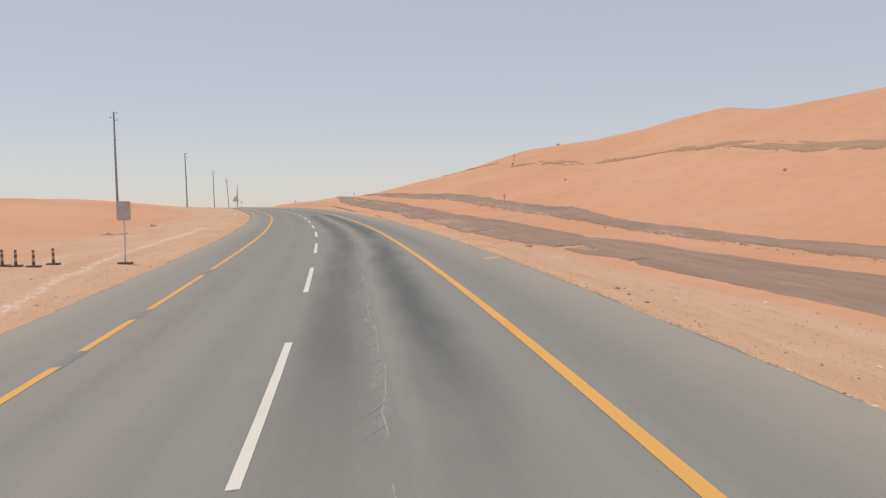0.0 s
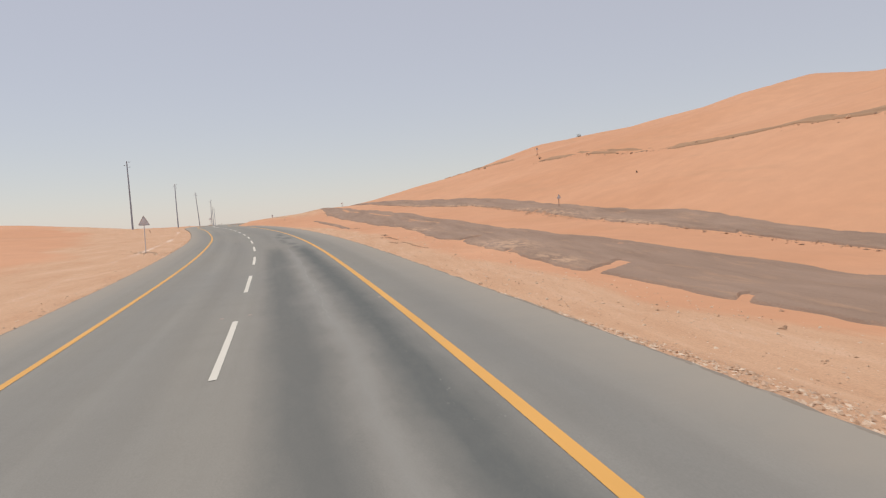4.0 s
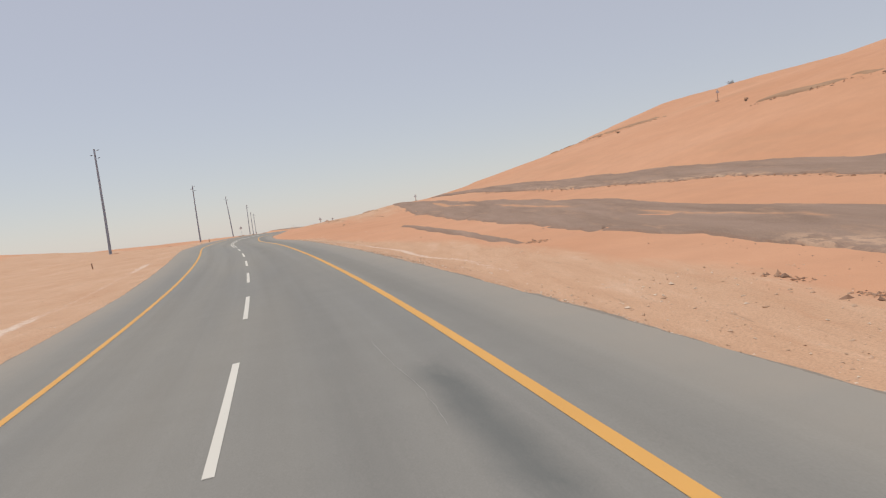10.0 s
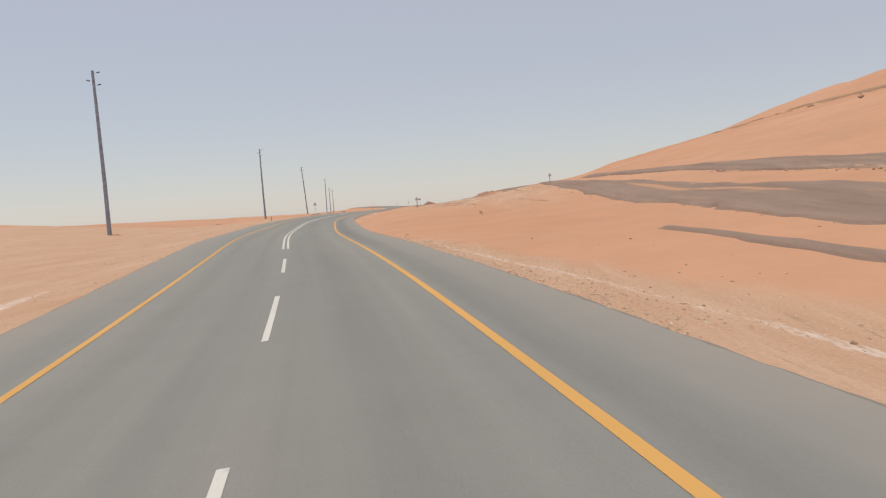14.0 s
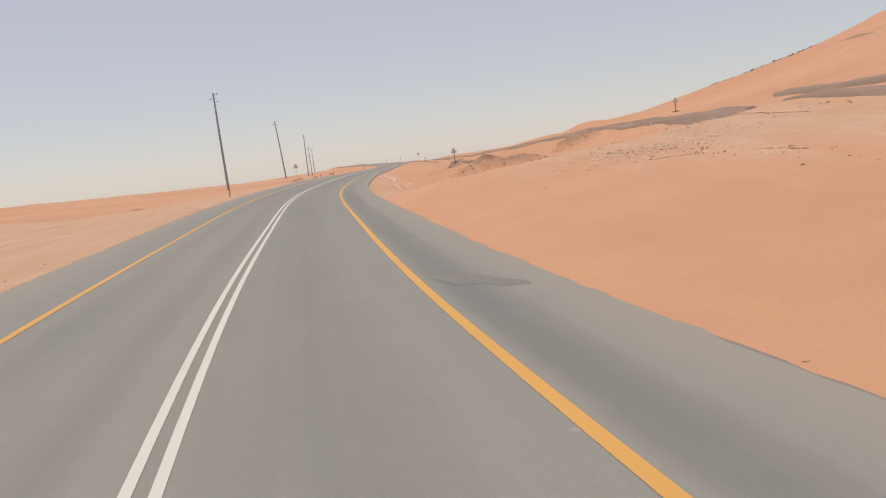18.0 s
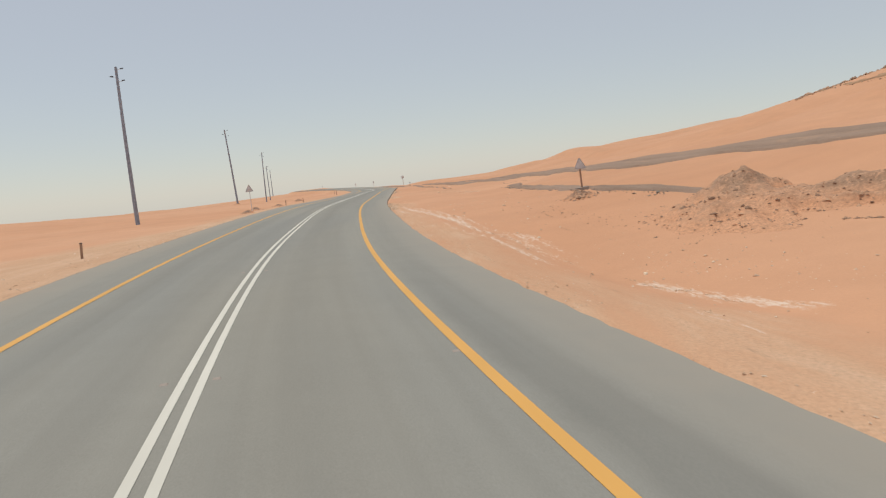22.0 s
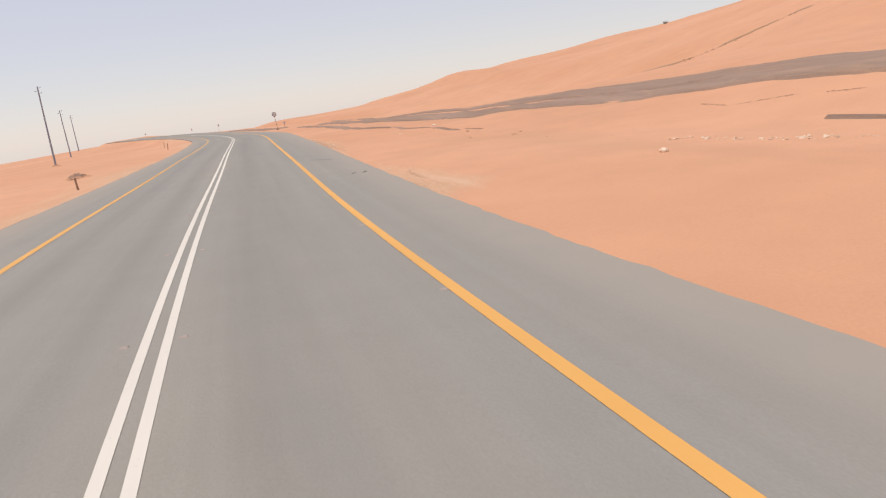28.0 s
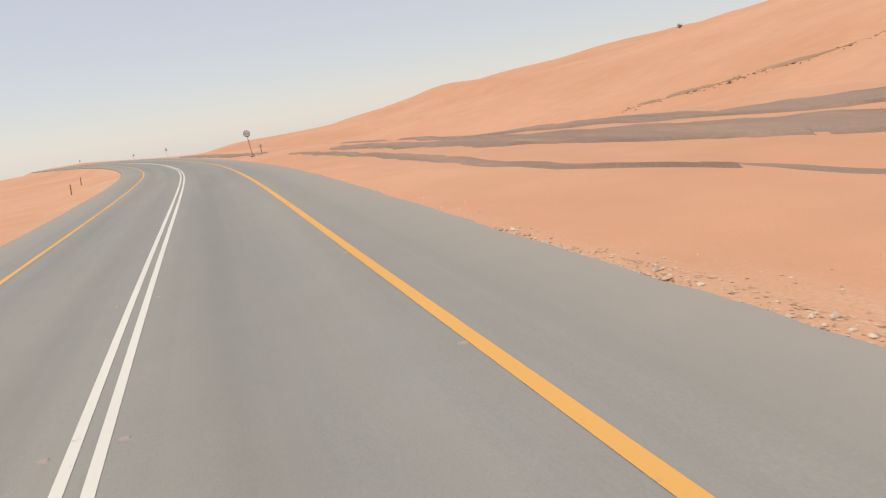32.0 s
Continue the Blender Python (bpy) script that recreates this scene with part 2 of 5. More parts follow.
def sand():
    m, n, l, b = material("dune_sand", 0.95)
    ob = n.new("ShaderNodeTexCoord").outputs["Object"]
    fine = noise_node(n, l, ob, 22, 5, 0.75)
    mid = noise_node(n, l, ob, 0.35, 6, 0.6)
    big = noise_node(n, l, ob, 0.028, 5, 0.55)
    c = ramp(n, l, big, (0.35, (0.595, 0.305, 0.168)), (0.65, (0.645, 0.349, 0.203)))
    c = mix(n, l, 1.0, c, ramp(n, l, mid, (0.3, grey(0.95)), (0.7, grey(1.04))), "MULTIPLY")
    # faint grey-brown stains where harder ground shows through the slope
    stain = noise_node(n, l, scaled(n, l, ob, (0.05, 0.018, 0.35)), 1.0, 6, 0.65, 0.4)
    c = mix(n, l, ramp(n, l, stain, (0.56, grey(0.0)), (0.74, grey(0.3))), c, (0.42, 0.27, 0.16))
    # pale gravelly verge, drawn out along the road
    patch = noise_node(n, l, scaled(n, l, ob, (0.8, 0.13, 1.0)), 0.9, 9, 0.72, 0.4)
    gravel = attribute(n, "gravel")
    g = mathn(n, l, "SUBTRACT", mathn(n, l, "ADD", gravel, mathn(n, l, "MULTIPLY", patch, 1.2)), 0.8)
    g = mathn(n, l, "MULTIPLY", g, 1.7, True)
    grit = noise_node(n, l, ob, 16, 4, 0.8)
    pale = ramp(n, l, patch, (0.3, (0.56, 0.33, 0.194)), (0.55, (0.62, 0.385, 0.238)), (0.75, (0.68, 0.46, 0.306)))
    pale = mix(n, l, 1.0, pale, ramp(n, l, grit, (0.33, grey(0.80)), (0.5, grey(1.0)), (0.68, grey(1.14))), "MULTIPLY")
    c = mix(n, l, g, c, pale)
    # thin dark broken lines of crust in the verge
    line = noise_node(n, l, scaled(n, l, ob, (2.4, 0.22, 1.0)), 1.0, 7, 0.7, 0.7)
    dark = mathn(n, l, "MULTIPLY", ramp(n, l, line, (0.63, grey(0.0)), (0.68, grey(0.55))), gravel)
    c = mix(n, l, dark, c, (0.36, 0.235, 0.15))
    # white crust of salt
    lace = noise_node(n, l, scaled(n, l, ob, (3.4, 0.75, 1.0)), 2.4, 9, 0.78, 0.6)
    w = mathn(n, l, "SUBTRACT", mathn(n, l, "ADD", attribute(n, "salt"), mathn(n, l, "MULTIPLY", lace, 3.0)), 2.3)
    w = mathn(n, l, "MULTIPLY", w, 2.2, True)
    c = mix(n, l, mathn(n, l, "MULTIPLY", w, 0.78), c, (0.80, 0.66, 0.53))
    c = mix(n, l, 1.0, c, ramp(n, l, fine, (0.3, grey(0.93)), (0.7, grey(1.05))), "MULTIPLY")
    l.new(c, b.inputs["Base Color"])
    h = mathn(n, l, "ADD", mathn(n, l, "MULTIPLY", mid, 0.4), mathn(n, l, "MULTIPLY", fine, 0.06))
    h = mathn(n, l, "ADD", h, mathn(n, l, "MULTIPLY", mathn(n, l, "MULTIPLY", g, grit), 0.16))
    h = mathn(n, l, "ADD", h, mathn(n, l, "MULTIPLY", mathn(n, l, "MULTIPLY", gravel, line), 0.3))
    bump(n, l, b, h, 0.4, 0.3)
    return m


def crust(name, dark, light):
    m, n, l, b = material(name, 0.95)
    b.inputs["Specular IOR Level"].default_value = 0.08
    ob = n.new("ShaderNodeTexCoord").outputs["Object"]
    fine = noise_node(n, l, ob, 11, 6, 0.75)
    layer = noise_node(n, l, scaled(n, l, ob, (0.6, 0.05, 1.5)), 1.0, 6, 0.65)
    patch = noise_node(n, l, scaled(n, l, ob, (0.9, 0.2, 1)), 0.8, 8, 0.72, 0.5)
    c = ramp(n, l, layer, (0.3, dark), (0.7, light))
    # sand lying in thin drifts and in the broken joints
    c = mix(n, l, ramp(n, l, patch, (0.53, grey(0.0)), (0.74, grey(0.65))), c, (0.54, 0.335, 0.21))
    warp = n.new("ShaderNodeTexNoise")
    warp.inputs["Scale"].default_value, warp.inputs["Detail"].default_value = 0.5, 5.0
    l.new(ob, warp.inputs["Vector"])
    add = n.new("ShaderNodeMix")
    add.data_type = "VECTOR"
    add.inputs["Factor"].default_value = 0.35
    va, vb = [i for i in add.inputs if i.type == "VECTOR"][:2]
    l.new(scaled(n, l, ob, (0.42, 0.2, 0.3)), va)
    l.new(warp.outputs["Color"], vb)
    cells = n.new("ShaderNodeTexVoronoi")
    cells.feature = "DISTANCE_TO_EDGE"
    cells.inputs["Scale"].default_value = 1.1
    l.new([o for o in add.outputs if o.type == "VECTOR"][0], cells.inputs["Vector"])
    joint = ramp(n, l, cells.outputs["Distance"], (0.012, grey(1.0)), (0.03, grey(0.0)))
    some = noise_node(n, l, ob, 0.33, 3)
    joint = mathn(n, l, "MULTIPLY", joint, mathn(n, l, "MAXIMUM", ramp(n, l, some, (0.5, grey(0.0)), (0.58, grey(0.7))), attribute(n, "broken")))
    # drifts of sand gather where the layer is broken up
    drift = mathn(n, l, "MULTIPLY", attribute(n, "broken"), ramp(n, l, noise_node(n, l, scaled(n, l, ob, (1.6, 0.7, 1.6)), 1.0, 6, 0.7, 0.6), (0.47, grey(0.0)), (0.55, grey(0.75))))
    joint = mathn(n, l, "MAXIMUM", joint, drift)
    c = mix(n, l, joint, c, (0.60, 0.40, 0.265))
    c = mix(n, l, mathn(n, l, "MULTIPLY", attribute(n, "drifted"), 0.9), c, (0.60, 0.335, 0.19))
    c = mix(n, l, 1.0, c, ramp(n, l, fine, (0.3, grey(0.86)), (0.7, grey(1.1))), "MULTIPLY")
    l.new(c, b.inputs["Base Color"])
    bump(n, l, b, mathn(n, l, "ADD", fine, patch), 0.45, 0.08)
    return m


def stone_mix(name, *colours):
    m, n, l, b = material(name, 0.9)
    ob = n.new("ShaderNodeTexCoord").outputs["Object"]
    rnd = n.new("ShaderNodeNewGeometry").outputs["Random Per Island"]
    f = noise_node(n, l, ob, 12, 5, 0.7)
    c = ramp(n, l, rnd, *[(i / max(1, len(colours) - 1), c) for i, c in enumerate(colours)])
    c = mix(n, l, 1.0, c, ramp(n, l, f, (0.3, grey(0.8)), (0.7, grey(1.1))), "MULTIPLY")
    l.new(c, b.inputs["Base Color"])
    return m


def paint(name, colour, wear):
    """Road paint with worn spots down to the asphalt."""
    m, n, l, b = material(name, 0.7)
    ob = n.new("ShaderNodeTexCoord").outputs["Object"]
    f = noise_node(n, l, ob, 5.0, 8, 0.8)
    g = noise_node(n, l, ob, 0.25, 4, 0.6)
    c = ramp(n, l, g, (0.3, tuple(v * 0.9 for v in colour)), (0.7, colour))
    c = mix(n, l, ramp(n, l, f, (wear, grey(0.85)), (wear + 0.08, grey(0.0))), c, (0.26, 0.25, 0.235))
    l.new(c, b.inputs["Base Color"])
    bump(n, l, b, f, 0.2, 0.01)
    return m


ASPHALT = asphalt()
SAND = sand()
CRUST = crust("worn_brown_asphalt", (0.285, 0.196, 0.142), (0.385, 0.27, 0.202))
LEDGE = crust("brown_clay_ledge", (0.36, 0.23, 0.145), (0.46, 0.285, 0.17))
YELLOW = paint("yellow_road_paint", (0.74, 0.395, 0.105), 0.30)
WHITE = paint("white_road_paint", (0.72, 0.675, 0.575), 0.30)
TAR = plain("dark_bitumen", (0.225, 0.22, 0.205), 0.7, 0, 0.22, 9)
OIL = plain("dark_oily_stain", (0.235, 0.218, 0.19), 0.8, 0, 0.1, 8)
DUST = plain("blown_sand", (0.52, 0.34, 0.22), 0.95, 0, 0.15, 4)
CRACK = plain("sand_filled_crack", (0.335, 0.32, 0.285), 0.95, 0, 0.2, 8)
POLE = plain("weathered_grey_wood", (0.30, 0.335, 0.40), 0.8, 0, 0.3, 5)
INSULATOR = plain("dark_glazed_ceramic", (0.05, 0.045, 0.05), 0.35)
METAL = plain("dull_aluminium", (0.66, 0.65, 0.66), 0.6, 0.0)
PALE_RIM = plain("worn_pale_rim", (0.52, 0.48, 0.47), 0.6)
FACE = plain("faded_white_sheeting", (0.78, 0.76, 0.75), 0.5)
RING = plain("faded_dark_ring", (0.16, 0.13, 0.14), 0.5)
RUST = plain("rusty_brown_post", (0.42, 0.26, 0.18), 0.85, 0, 0.3, 9)
POST = plain("dull_brown_plastic", (0.38, 0.25, 0.17), 0.7, 0, 0.2, 9)
BLACK = plain("sun_bleached_black", (0.17, 0.13, 0.10), 0.7)
PALE_YELLOW = plain("faded_yellow", (0.50, 0.38, 0.22), 0.7)
CONCRETE = plain("dusty_concrete", (0.40, 0.33, 0.28), 0.95, 0, 0.2, 6)
TWIG = plain("dry_twigs", (0.22, 0.17, 0.12), 0.95, 0, 0.4, 9)
LEAF = plain("dusty_green_leaves", (0.17, 0.16, 0.10), 0.9, 0, 0.4, 9)


def mound(name, clay):
    """Clay at the top of a heap, running out into sand at its rim."""
    m, n, l, b = material(name, 0.95)
    ob = n.new("ShaderNodeTexCoord").outputs["Object"]
    f, g = noise_node(n, l, ob, 1.6, 6, 0.65), noise_node(n, l, ob, 9, 5, 0.75)
    mask = mathn(n, l, "SUBTRACT", mathn(n, l, "ADD", attribute(n, "rise"), mathn(n, l, "MULTIPLY", f, 1.5)), 1.05)
    c = mix(n, l, mathn(n, l, "MULTIPLY", mask, 1.3, True), (0.62, 0.327, 0.186), clay)
    # lumps of harder clay and runs of loose sand
    lumps = noise_node(n, l, ob, 4.5, 8, 0.8)
    c = mix(n, l, mathn(n, l, "MULTIPLY", ramp(n, l, lumps, (0.52, grey(0.0)), (0.6, grey(0.8))), mathn(n, l, "MULTIPLY", mask, 2.2, True)), c, (0.58, 0.335, 0.205))
    c = mix(n, l, 1.0, c, ramp(n, l, g, (0.35, grey(0.78)), (0.6, grey(1.12))), "MULTIPLY")
    l.new(c, b.inputs["Base Color"])
    bump(n, l, b, mathn(n, l, "ADD", mathn(n, l, "ADD", f, lumps), mathn(n, l, "MULTIPLY", g, 0.5)), 0.35, 0.08)
    return m


CLAY = mound("brown_clay_sand", (0.385, 0.237, 0.152))
SLAB = mound("dark_clay_slabs", (0.26, 0.175, 0.125))
GRAVEL = stone_mix("pale_gravel", (0.48, 0.31, 0.195), (0.64, 0.45, 0.31), (0.80, 0.66, 0.50))
RUBBLE = stone_mix("clay_rubble", (0.28, 0.18, 0.122), (0.42, 0.262, 0.17), (0.60, 0.36, 0.22))
LIMESTONE = stone_mix("pale_limestone", (0.66, 0.44, 0.29), (0.86, 0.68, 0.50))


# ---- plan of the road ----
BEND_STEP, GRADE_STEP, BANK_STEP, START = 20.0, 40.0, 60.0, -30.0
BENDS = [1.90, 1.90, 1.98, 0.81, 1.92, 0.50, 1.68, 0.77, 1.71, 0.67, 1.39, 0.96, -3.58, 0.36, -2.39, -3.39, -0.26, -2.22, -1.54, 0.48, -0.46, 0.31, 0.69, 1.48, 1.71, 1.68, 1.68, 1.68, 1.68, 1.68, 1.68, 1.68, 1.68, 1.68, 1.68, 1.68, 1.68]
GRADES = [0.59, 1.68, 0.76, 0.94, 0.47, 1.08, -0.13, -0.24, -0.15, -0.63, -0.46, -1.33, -1.17, -0.14, -0.02, -0.00, -0.00, -0.00, -0.00]
BANKS = [6.01, 5.29, 4.62, 4.92, -1.99, -3.17, -2.78, 0.78, 0.22, 0.14, 0.09, 0.06, 0.05]
S = np.arange(-150.0, 1000.0, 1.0)


def knots(step, values):
    return np.interp(S, START + step * np.arange(len(values)), values)


_turn = np.cumsum(np.where(S < START, BENDS[0], knots(BEND_STEP, BENDS)) * 1e-3)
HEADING = _turn - np.interp(0, S, _turn)
ROAD_X, ROAD_Y, ROAD_Z = np.cumsum(-np.sin(HEADING)), np.cumsum(np.cos(HEADING)), np.cumsum(np.where(S < START, 0.6, knots(GRADE_STEP, GRADES)) * 1e-2)
ROAD_X, ROAD_Y, ROAD_Z = (a - np.interp(0, S, a) for a in (ROAD_X, ROAD_Y, ROAD_Z))
# the last bend leans more steeply
BANK = knots(BANK_STEP, BANKS) * 1e-2 + np.interp(S, (335, 350, 365, 380, 400, 425, 455), (0, 0.015, 0.029, 0.0335, 0.034, 0.0115, 0))


# the sand follows the road's axis as far as the bend is seen
AXIS_Y, AXIS_X, AXIS_Z = (a[S <= 655] for a in (ROAD_Y, ROAD_X, ROAD_Z))


def on_road(s, d, lift=0.0):
    """The place on the road s metres along and d metres to the right of the centre line."""
    a = np.interp(s, S, HEADING)
    return Vector((np.interp(s, S, ROAD_X) + math.cos(a) * d, np.interp(s, S, ROAD_Y) + math.sin(a) * d,
                   np.interp(s, S, ROAD_Z) + d * np.interp(s, S, BANK) + lift))


def heading_at(s):
    return math.degrees(np.interp(s, S, HEADING))


# ---- plan of the dunes ----
# right of the road: y, then distance from the road's axis and height over the road of toe and bench
DUNE_FOOT = [
    (-60, 10.6, -1.6, 41.9, -2.9),
    (0, 10.4, -1.7, 41.6, -3.3),
    (50, 11.9, -1.7, 42.6, -3.9),
    (90, 9, -1.8, 42.5, -3.1),
    (130, 10, -1.3, 44.8, -0.8),
    (165, 11.2, -0.7, 45.5, 1.2),
    (200, 9.3, -0, 44.4, 2.2),
    (235, 9, 1, 44.7, 4.2),
    (265, 12, 0.5, 43.2, 4),
    (295, 14.4, 0, 50, 4.8),
    (330, 12.1, -0, 54.4, 2.7),
    (370, 16.6, -0.1, 49.4, 3),
    (420, 15, 0.4, 58.4, -4.2),
    (480, 15.2, 0.1, 58.9, -4.5),
    (560, 13.3, -0.6, 58.5, -6.9),
    (660, 11.1, -1.3, 60.7, -9.3),
]
# and of crest and back
DUNE_TOP = [
    (-60, 117.7, 19.5, 204.8, 8.4),
    (0, 117.9, 19.7, 202.4, 8),
    (50, 118.2, 20, 197, 7),
    (90, 118.5, 20.5, 188.4, 5.5),
    (130, 116.9, 21.7, 176.5, 3.5),
    (165, 122.2, 22.6, 161.6, 1.3),
    (200, 123.2, 24.6, 163.9, 13.4),
    (235, 112.2, 20, 152, 26.6),
    (265, 109.5, 20.3, 148.7, 26.2),
    (295, 114.1, 21.6, 153.5, 25.7),
    (330, 116.9, 23.6, 183.3, 24.4),
    (370, 110.5, 16.1, 193.7, 27.5),
    (420, 128, 15.6, 227.3, 28.5),
    (480, 145.1, 15.1, 258.1, 29.5),
    (560, 164.1, 13.4, 289.3, 34.6),
    (660, 200.9, 2.3, 267.1, 17.9),
]
# left of the road: toe, crest and back
DUNE_LEFT = [
    (-60, 24.8, 0.4, 88, 1.9, 251.5, 2.1),
    (0, 24.7, 0.5, 87.1, 2.1, 251.8, 2.1),
    (60, 24.6, 0.6, 84.9, 2.5, 252.3, 2.1),
    (120, 22.7, 0.9, 80.6, 3.3, 253.1, 2.1),
    (180, 22.8, 0.9, 78.5, 4.1, 253.9, 2),
    (240, 20.6, 0.7, 49.5, 4.1, 256.5, 2.1),
    (300, 20.3, -0, 104.1, 1.5, 263, 1.5),
    (360, 18.6, 0.2, 70.8, 1.2, 273.3, 0.5),
    (440, 17.4, -0.6, 98.3, -2.2, 292.6, -2.5),
    (540, 10.1, -1.3, 122.5, -5.5, 329.9, -6),
]


def table(rows, y):
    a = np.array(rows)
    return [np.interp(y, a[:, 0], a[:, i]) for i in range(1, a.shape[1])]


def smooth_steps(u, xs, zs):
    """Heights zs at distances xs joined by straight flanks with rounded knees."""
    z = zs[0] + 0 * u
    for i in range(len(xs) - 1):
        slope = (zs[i + 1] - zs[i]) / np.maximum(xs[i + 1] - xs[i], 0.5)
        z = z + slope * np.clip(u - xs[i], 0, xs[i + 1] - xs[i])
    return z


def vnoise(x, y, size, seed):
    """Smooth random heights from -1 to 1, with bumps of that size (arrays)."""
    x, y = np.asarray(x, float) / size, np.asarray(y, float) / size
    i, j = np.floor(x), np.floor(y)
    a, b = x - i, y - j
    a, b = a * a * (3 - 2 * a), b * b * (3 - 2 * b)

    def h(p, q):
        v = np.sin(p * 127.1 + q * 311.7 + seed * 74.7) * 43758.5453
        return (v - np.floor(v)) * 2 - 1
    return (h(i, j) * (1 - a) + h(i + 1, j) * a) * (1 - b) + (h(i, j + 1) * (1 - a) + h(i + 1, j + 1) * a) * b


# the far dune's crest: x and height
FAR_X = (-90, -20, 0, 19, 44, 51, 57, 64, 78, 110, 160, 210, 260, 320, 500)
FAR_Z = (-7.0, -1.3, -0.4, 0.1, 4.3, 3.9, 7.9, 9.1, 8.4, 12.2, 18.0, 19.6, 22.4, 24.1, 30.0)
# swells and hollows of the flank: y, then the rise at 58, 84 and 108 m from the road's axis
SWELLS = [
    (100, 0.0, 0.0, 0.0), (120, 0.8, 1.2, 1.8), (138, 0.6, 0.9, 0.8), (154, 0.2, 0.3, 0.3), (170, 0.1, 0.1, 0.1), (186, 0.3, 0.5, 0.9),
    (200, -0.2, -0.3, -0.6), (214, -0.4, -0.6, -1.0), (228, -0.4, -0.6, -0.7), (244, -0.6, -0.9, -1.7), (262, 0.0, -0.9, -0.8), (282, -0.3, -0.6, -0.8),
    (300, -1.0, -1.2, 0.0), (318, 1.6, -1.0, -1.2), (336, -0.1, -0.6, -0.4), (352, -1.0, -1.9, 1.5), (368, -0.2, -0.2, 0.9), (390, 0.0, 0.0, 0.0),
]


def swell(y, u):
    a = np.array(SWELLS)
    i = np.clip(np.searchsorted(a[:, 0], y) - 1, 0, len(a) - 2)
    f = np.clip((y - a[i, 0]) / (a[i + 1, 0] - a[i, 0]), 0, 1)
    f = f * f * (3 - 2 * f)
    cols = np.concatenate([np.zeros((len(a), 1)), a[:, 1:], a[:, 3:]], 1)
    us = np.array([34.0, 58.0, 84.0, 108.0, 135.0])
    j = np.clip(np.searchsorted(us, u) - 1, 0, 3)
    g = np.clip((u - us[j]) / (us[j + 1] - us[j]), 0, 1)
    return (cols[i, j] * (1 - g) + cols[i, j + 1] * g) * (1 - f) + (cols[i + 1, j] * (1 - g) + cols[i + 1, j + 1] * g) * f


def sharp_height(y, u):
    ut, zt, ub, zb = table(DUNE_FOOT, y)
    uc, zc, uk, zk = table(DUNE_TOP, y)
    bank = np.interp(y, ROAD_Y, BANK)
    right = smooth_steps(u, [EDGE_RIGHT + 0 * y, ut, ub, uc, uk], [-0.07 + bank * EDGE_RIGHT, zt, zb, zc, zk])
    wt, yt, wc, yc, wk, yk = table(DUNE_LEFT, y)
    left = smooth_steps(-u, [EDGE_LEFT + 0 * y, wt, wc, wk], [-0.07 - bank * EDGE_LEFT, yt, yc, yk])
    return np.where(u > EDGE_RIGHT, right, np.where(u < -EDGE_LEFT, left, bank * u - 0.14))


def ground_height(y, u):
    """Height of the sand at y and u metres to the right of the road's axis (arrays)."""
    y, u = np.asarray(y, float), np.asarray(u, float)
    base = np.interp(y, AXIS_Y, AXIS_Z)
    away = np.clip(np.where(u > 0, u - EDGE_RIGHT, -u - EDGE_LEFT), 0, 1e4)
    r = np.clip(away * 0.1, 0, 3.5)
    z = 0
    for k, w in ((-1, 0.25), (0, 0.5), (1, 0.25)):
        for q, w2 in ((-1, 0.25), (0, 0.5), (1, 0.25)):
            z = z + w * w2 * sharp_height(y + k * np.minimum(7, 2 + away), u + q * r)
    soft = np.clip((away - 2) / 12, 0, 1)
    far = np.clip((away - 35) / 50, 0, 1)
    z = z + soft * (0.16 * vnoise(y, u, 13, 1) + 0.10 * vnoise(y, u, 6, 2)) + np.clip(away / 3, 0, 1) * 0.05 * vnoise(y, u, 2.6, 3)
    z = base + z + far * (1.1 * vnoise(y, u, 34, 4) + 0.25 * vnoise(y, u, 15, 5)) + swell(y, u)
    # flat hollows below the old road
    z = z - 1.25 * np.exp(-((y - 259) / 17) ** 2) * np.clip((u - 6.3) / 3.4, 0, 1) * np.clip((29 - u) / 6, 0, 1)
    z = z - 0.85 * np.exp(-((y - 329) / 14) ** 2) * np.clip((u - 12) / 6, 0, 1) * np.clip((26 - u) / 5, 0, 1)
    z = z - 0.2 * np.exp(-((y - 371) / 9) ** 2) * np.clip((u - 13) / 5, 0, 1) * np.clip((30 - u) / 5, 0, 1)
    # a knoll of rubble rises before the old road
    z = z + 0.28 * np.exp(-((y - 234) / 6) ** 2 - ((u - 25.8) / 3.5) ** 2)
    # the far dune closes the view behind the bend and ends in a blunt nose
    x = np.interp(y, AXIS_Y, AXIS_X) + u
    ridge_z = np.interp(x + 3 * vnoise(y, x, 30, 6), FAR_X, FAR_Z) + 0.5 * vnoise(x, y, 24, 7) - np.clip(y - 660, 0, 400) * 0.06
    w = np.clip((y - 505) / 125, 0, 1) * np.clip((u - 14) / 50, 0, 1)
    w = w * w * (3 - 2 * w)
    # past the dunes the land is tilted down, standing in for haze over the horizon
    return z * (1 - w) + ridge_z * w - 0.024 * np.clip(np.hypot(x, y - 250) - 450, 0, None)


def ground_at(x, y):
    return float(ground_height(y, x - np.interp(y, AXIS_Y, AXIS_X)))


# ---- builders ----
def mesh(name, verts, faces, mat, smooth=False, uv=None):
    me = bpy.data.meshes.new(name)
    me.from_pydata([tuple(v) for v in verts], [], faces)
    me.materials.append(mat)
    if smooth:
        me.polygons.foreach_set("use_smooth", [True] * len(me.polygons))
    if uv is not None:
        layer = me.uv_layers.new(name="UVMap")
        idx = np.empty(len(me.loops), int)
        me.loops.foreach_get("vertex_index", idx)
        layer.data.foreach_set("uv", np.asarray(uv, float)[idx].ravel())
    me.update()
    return me


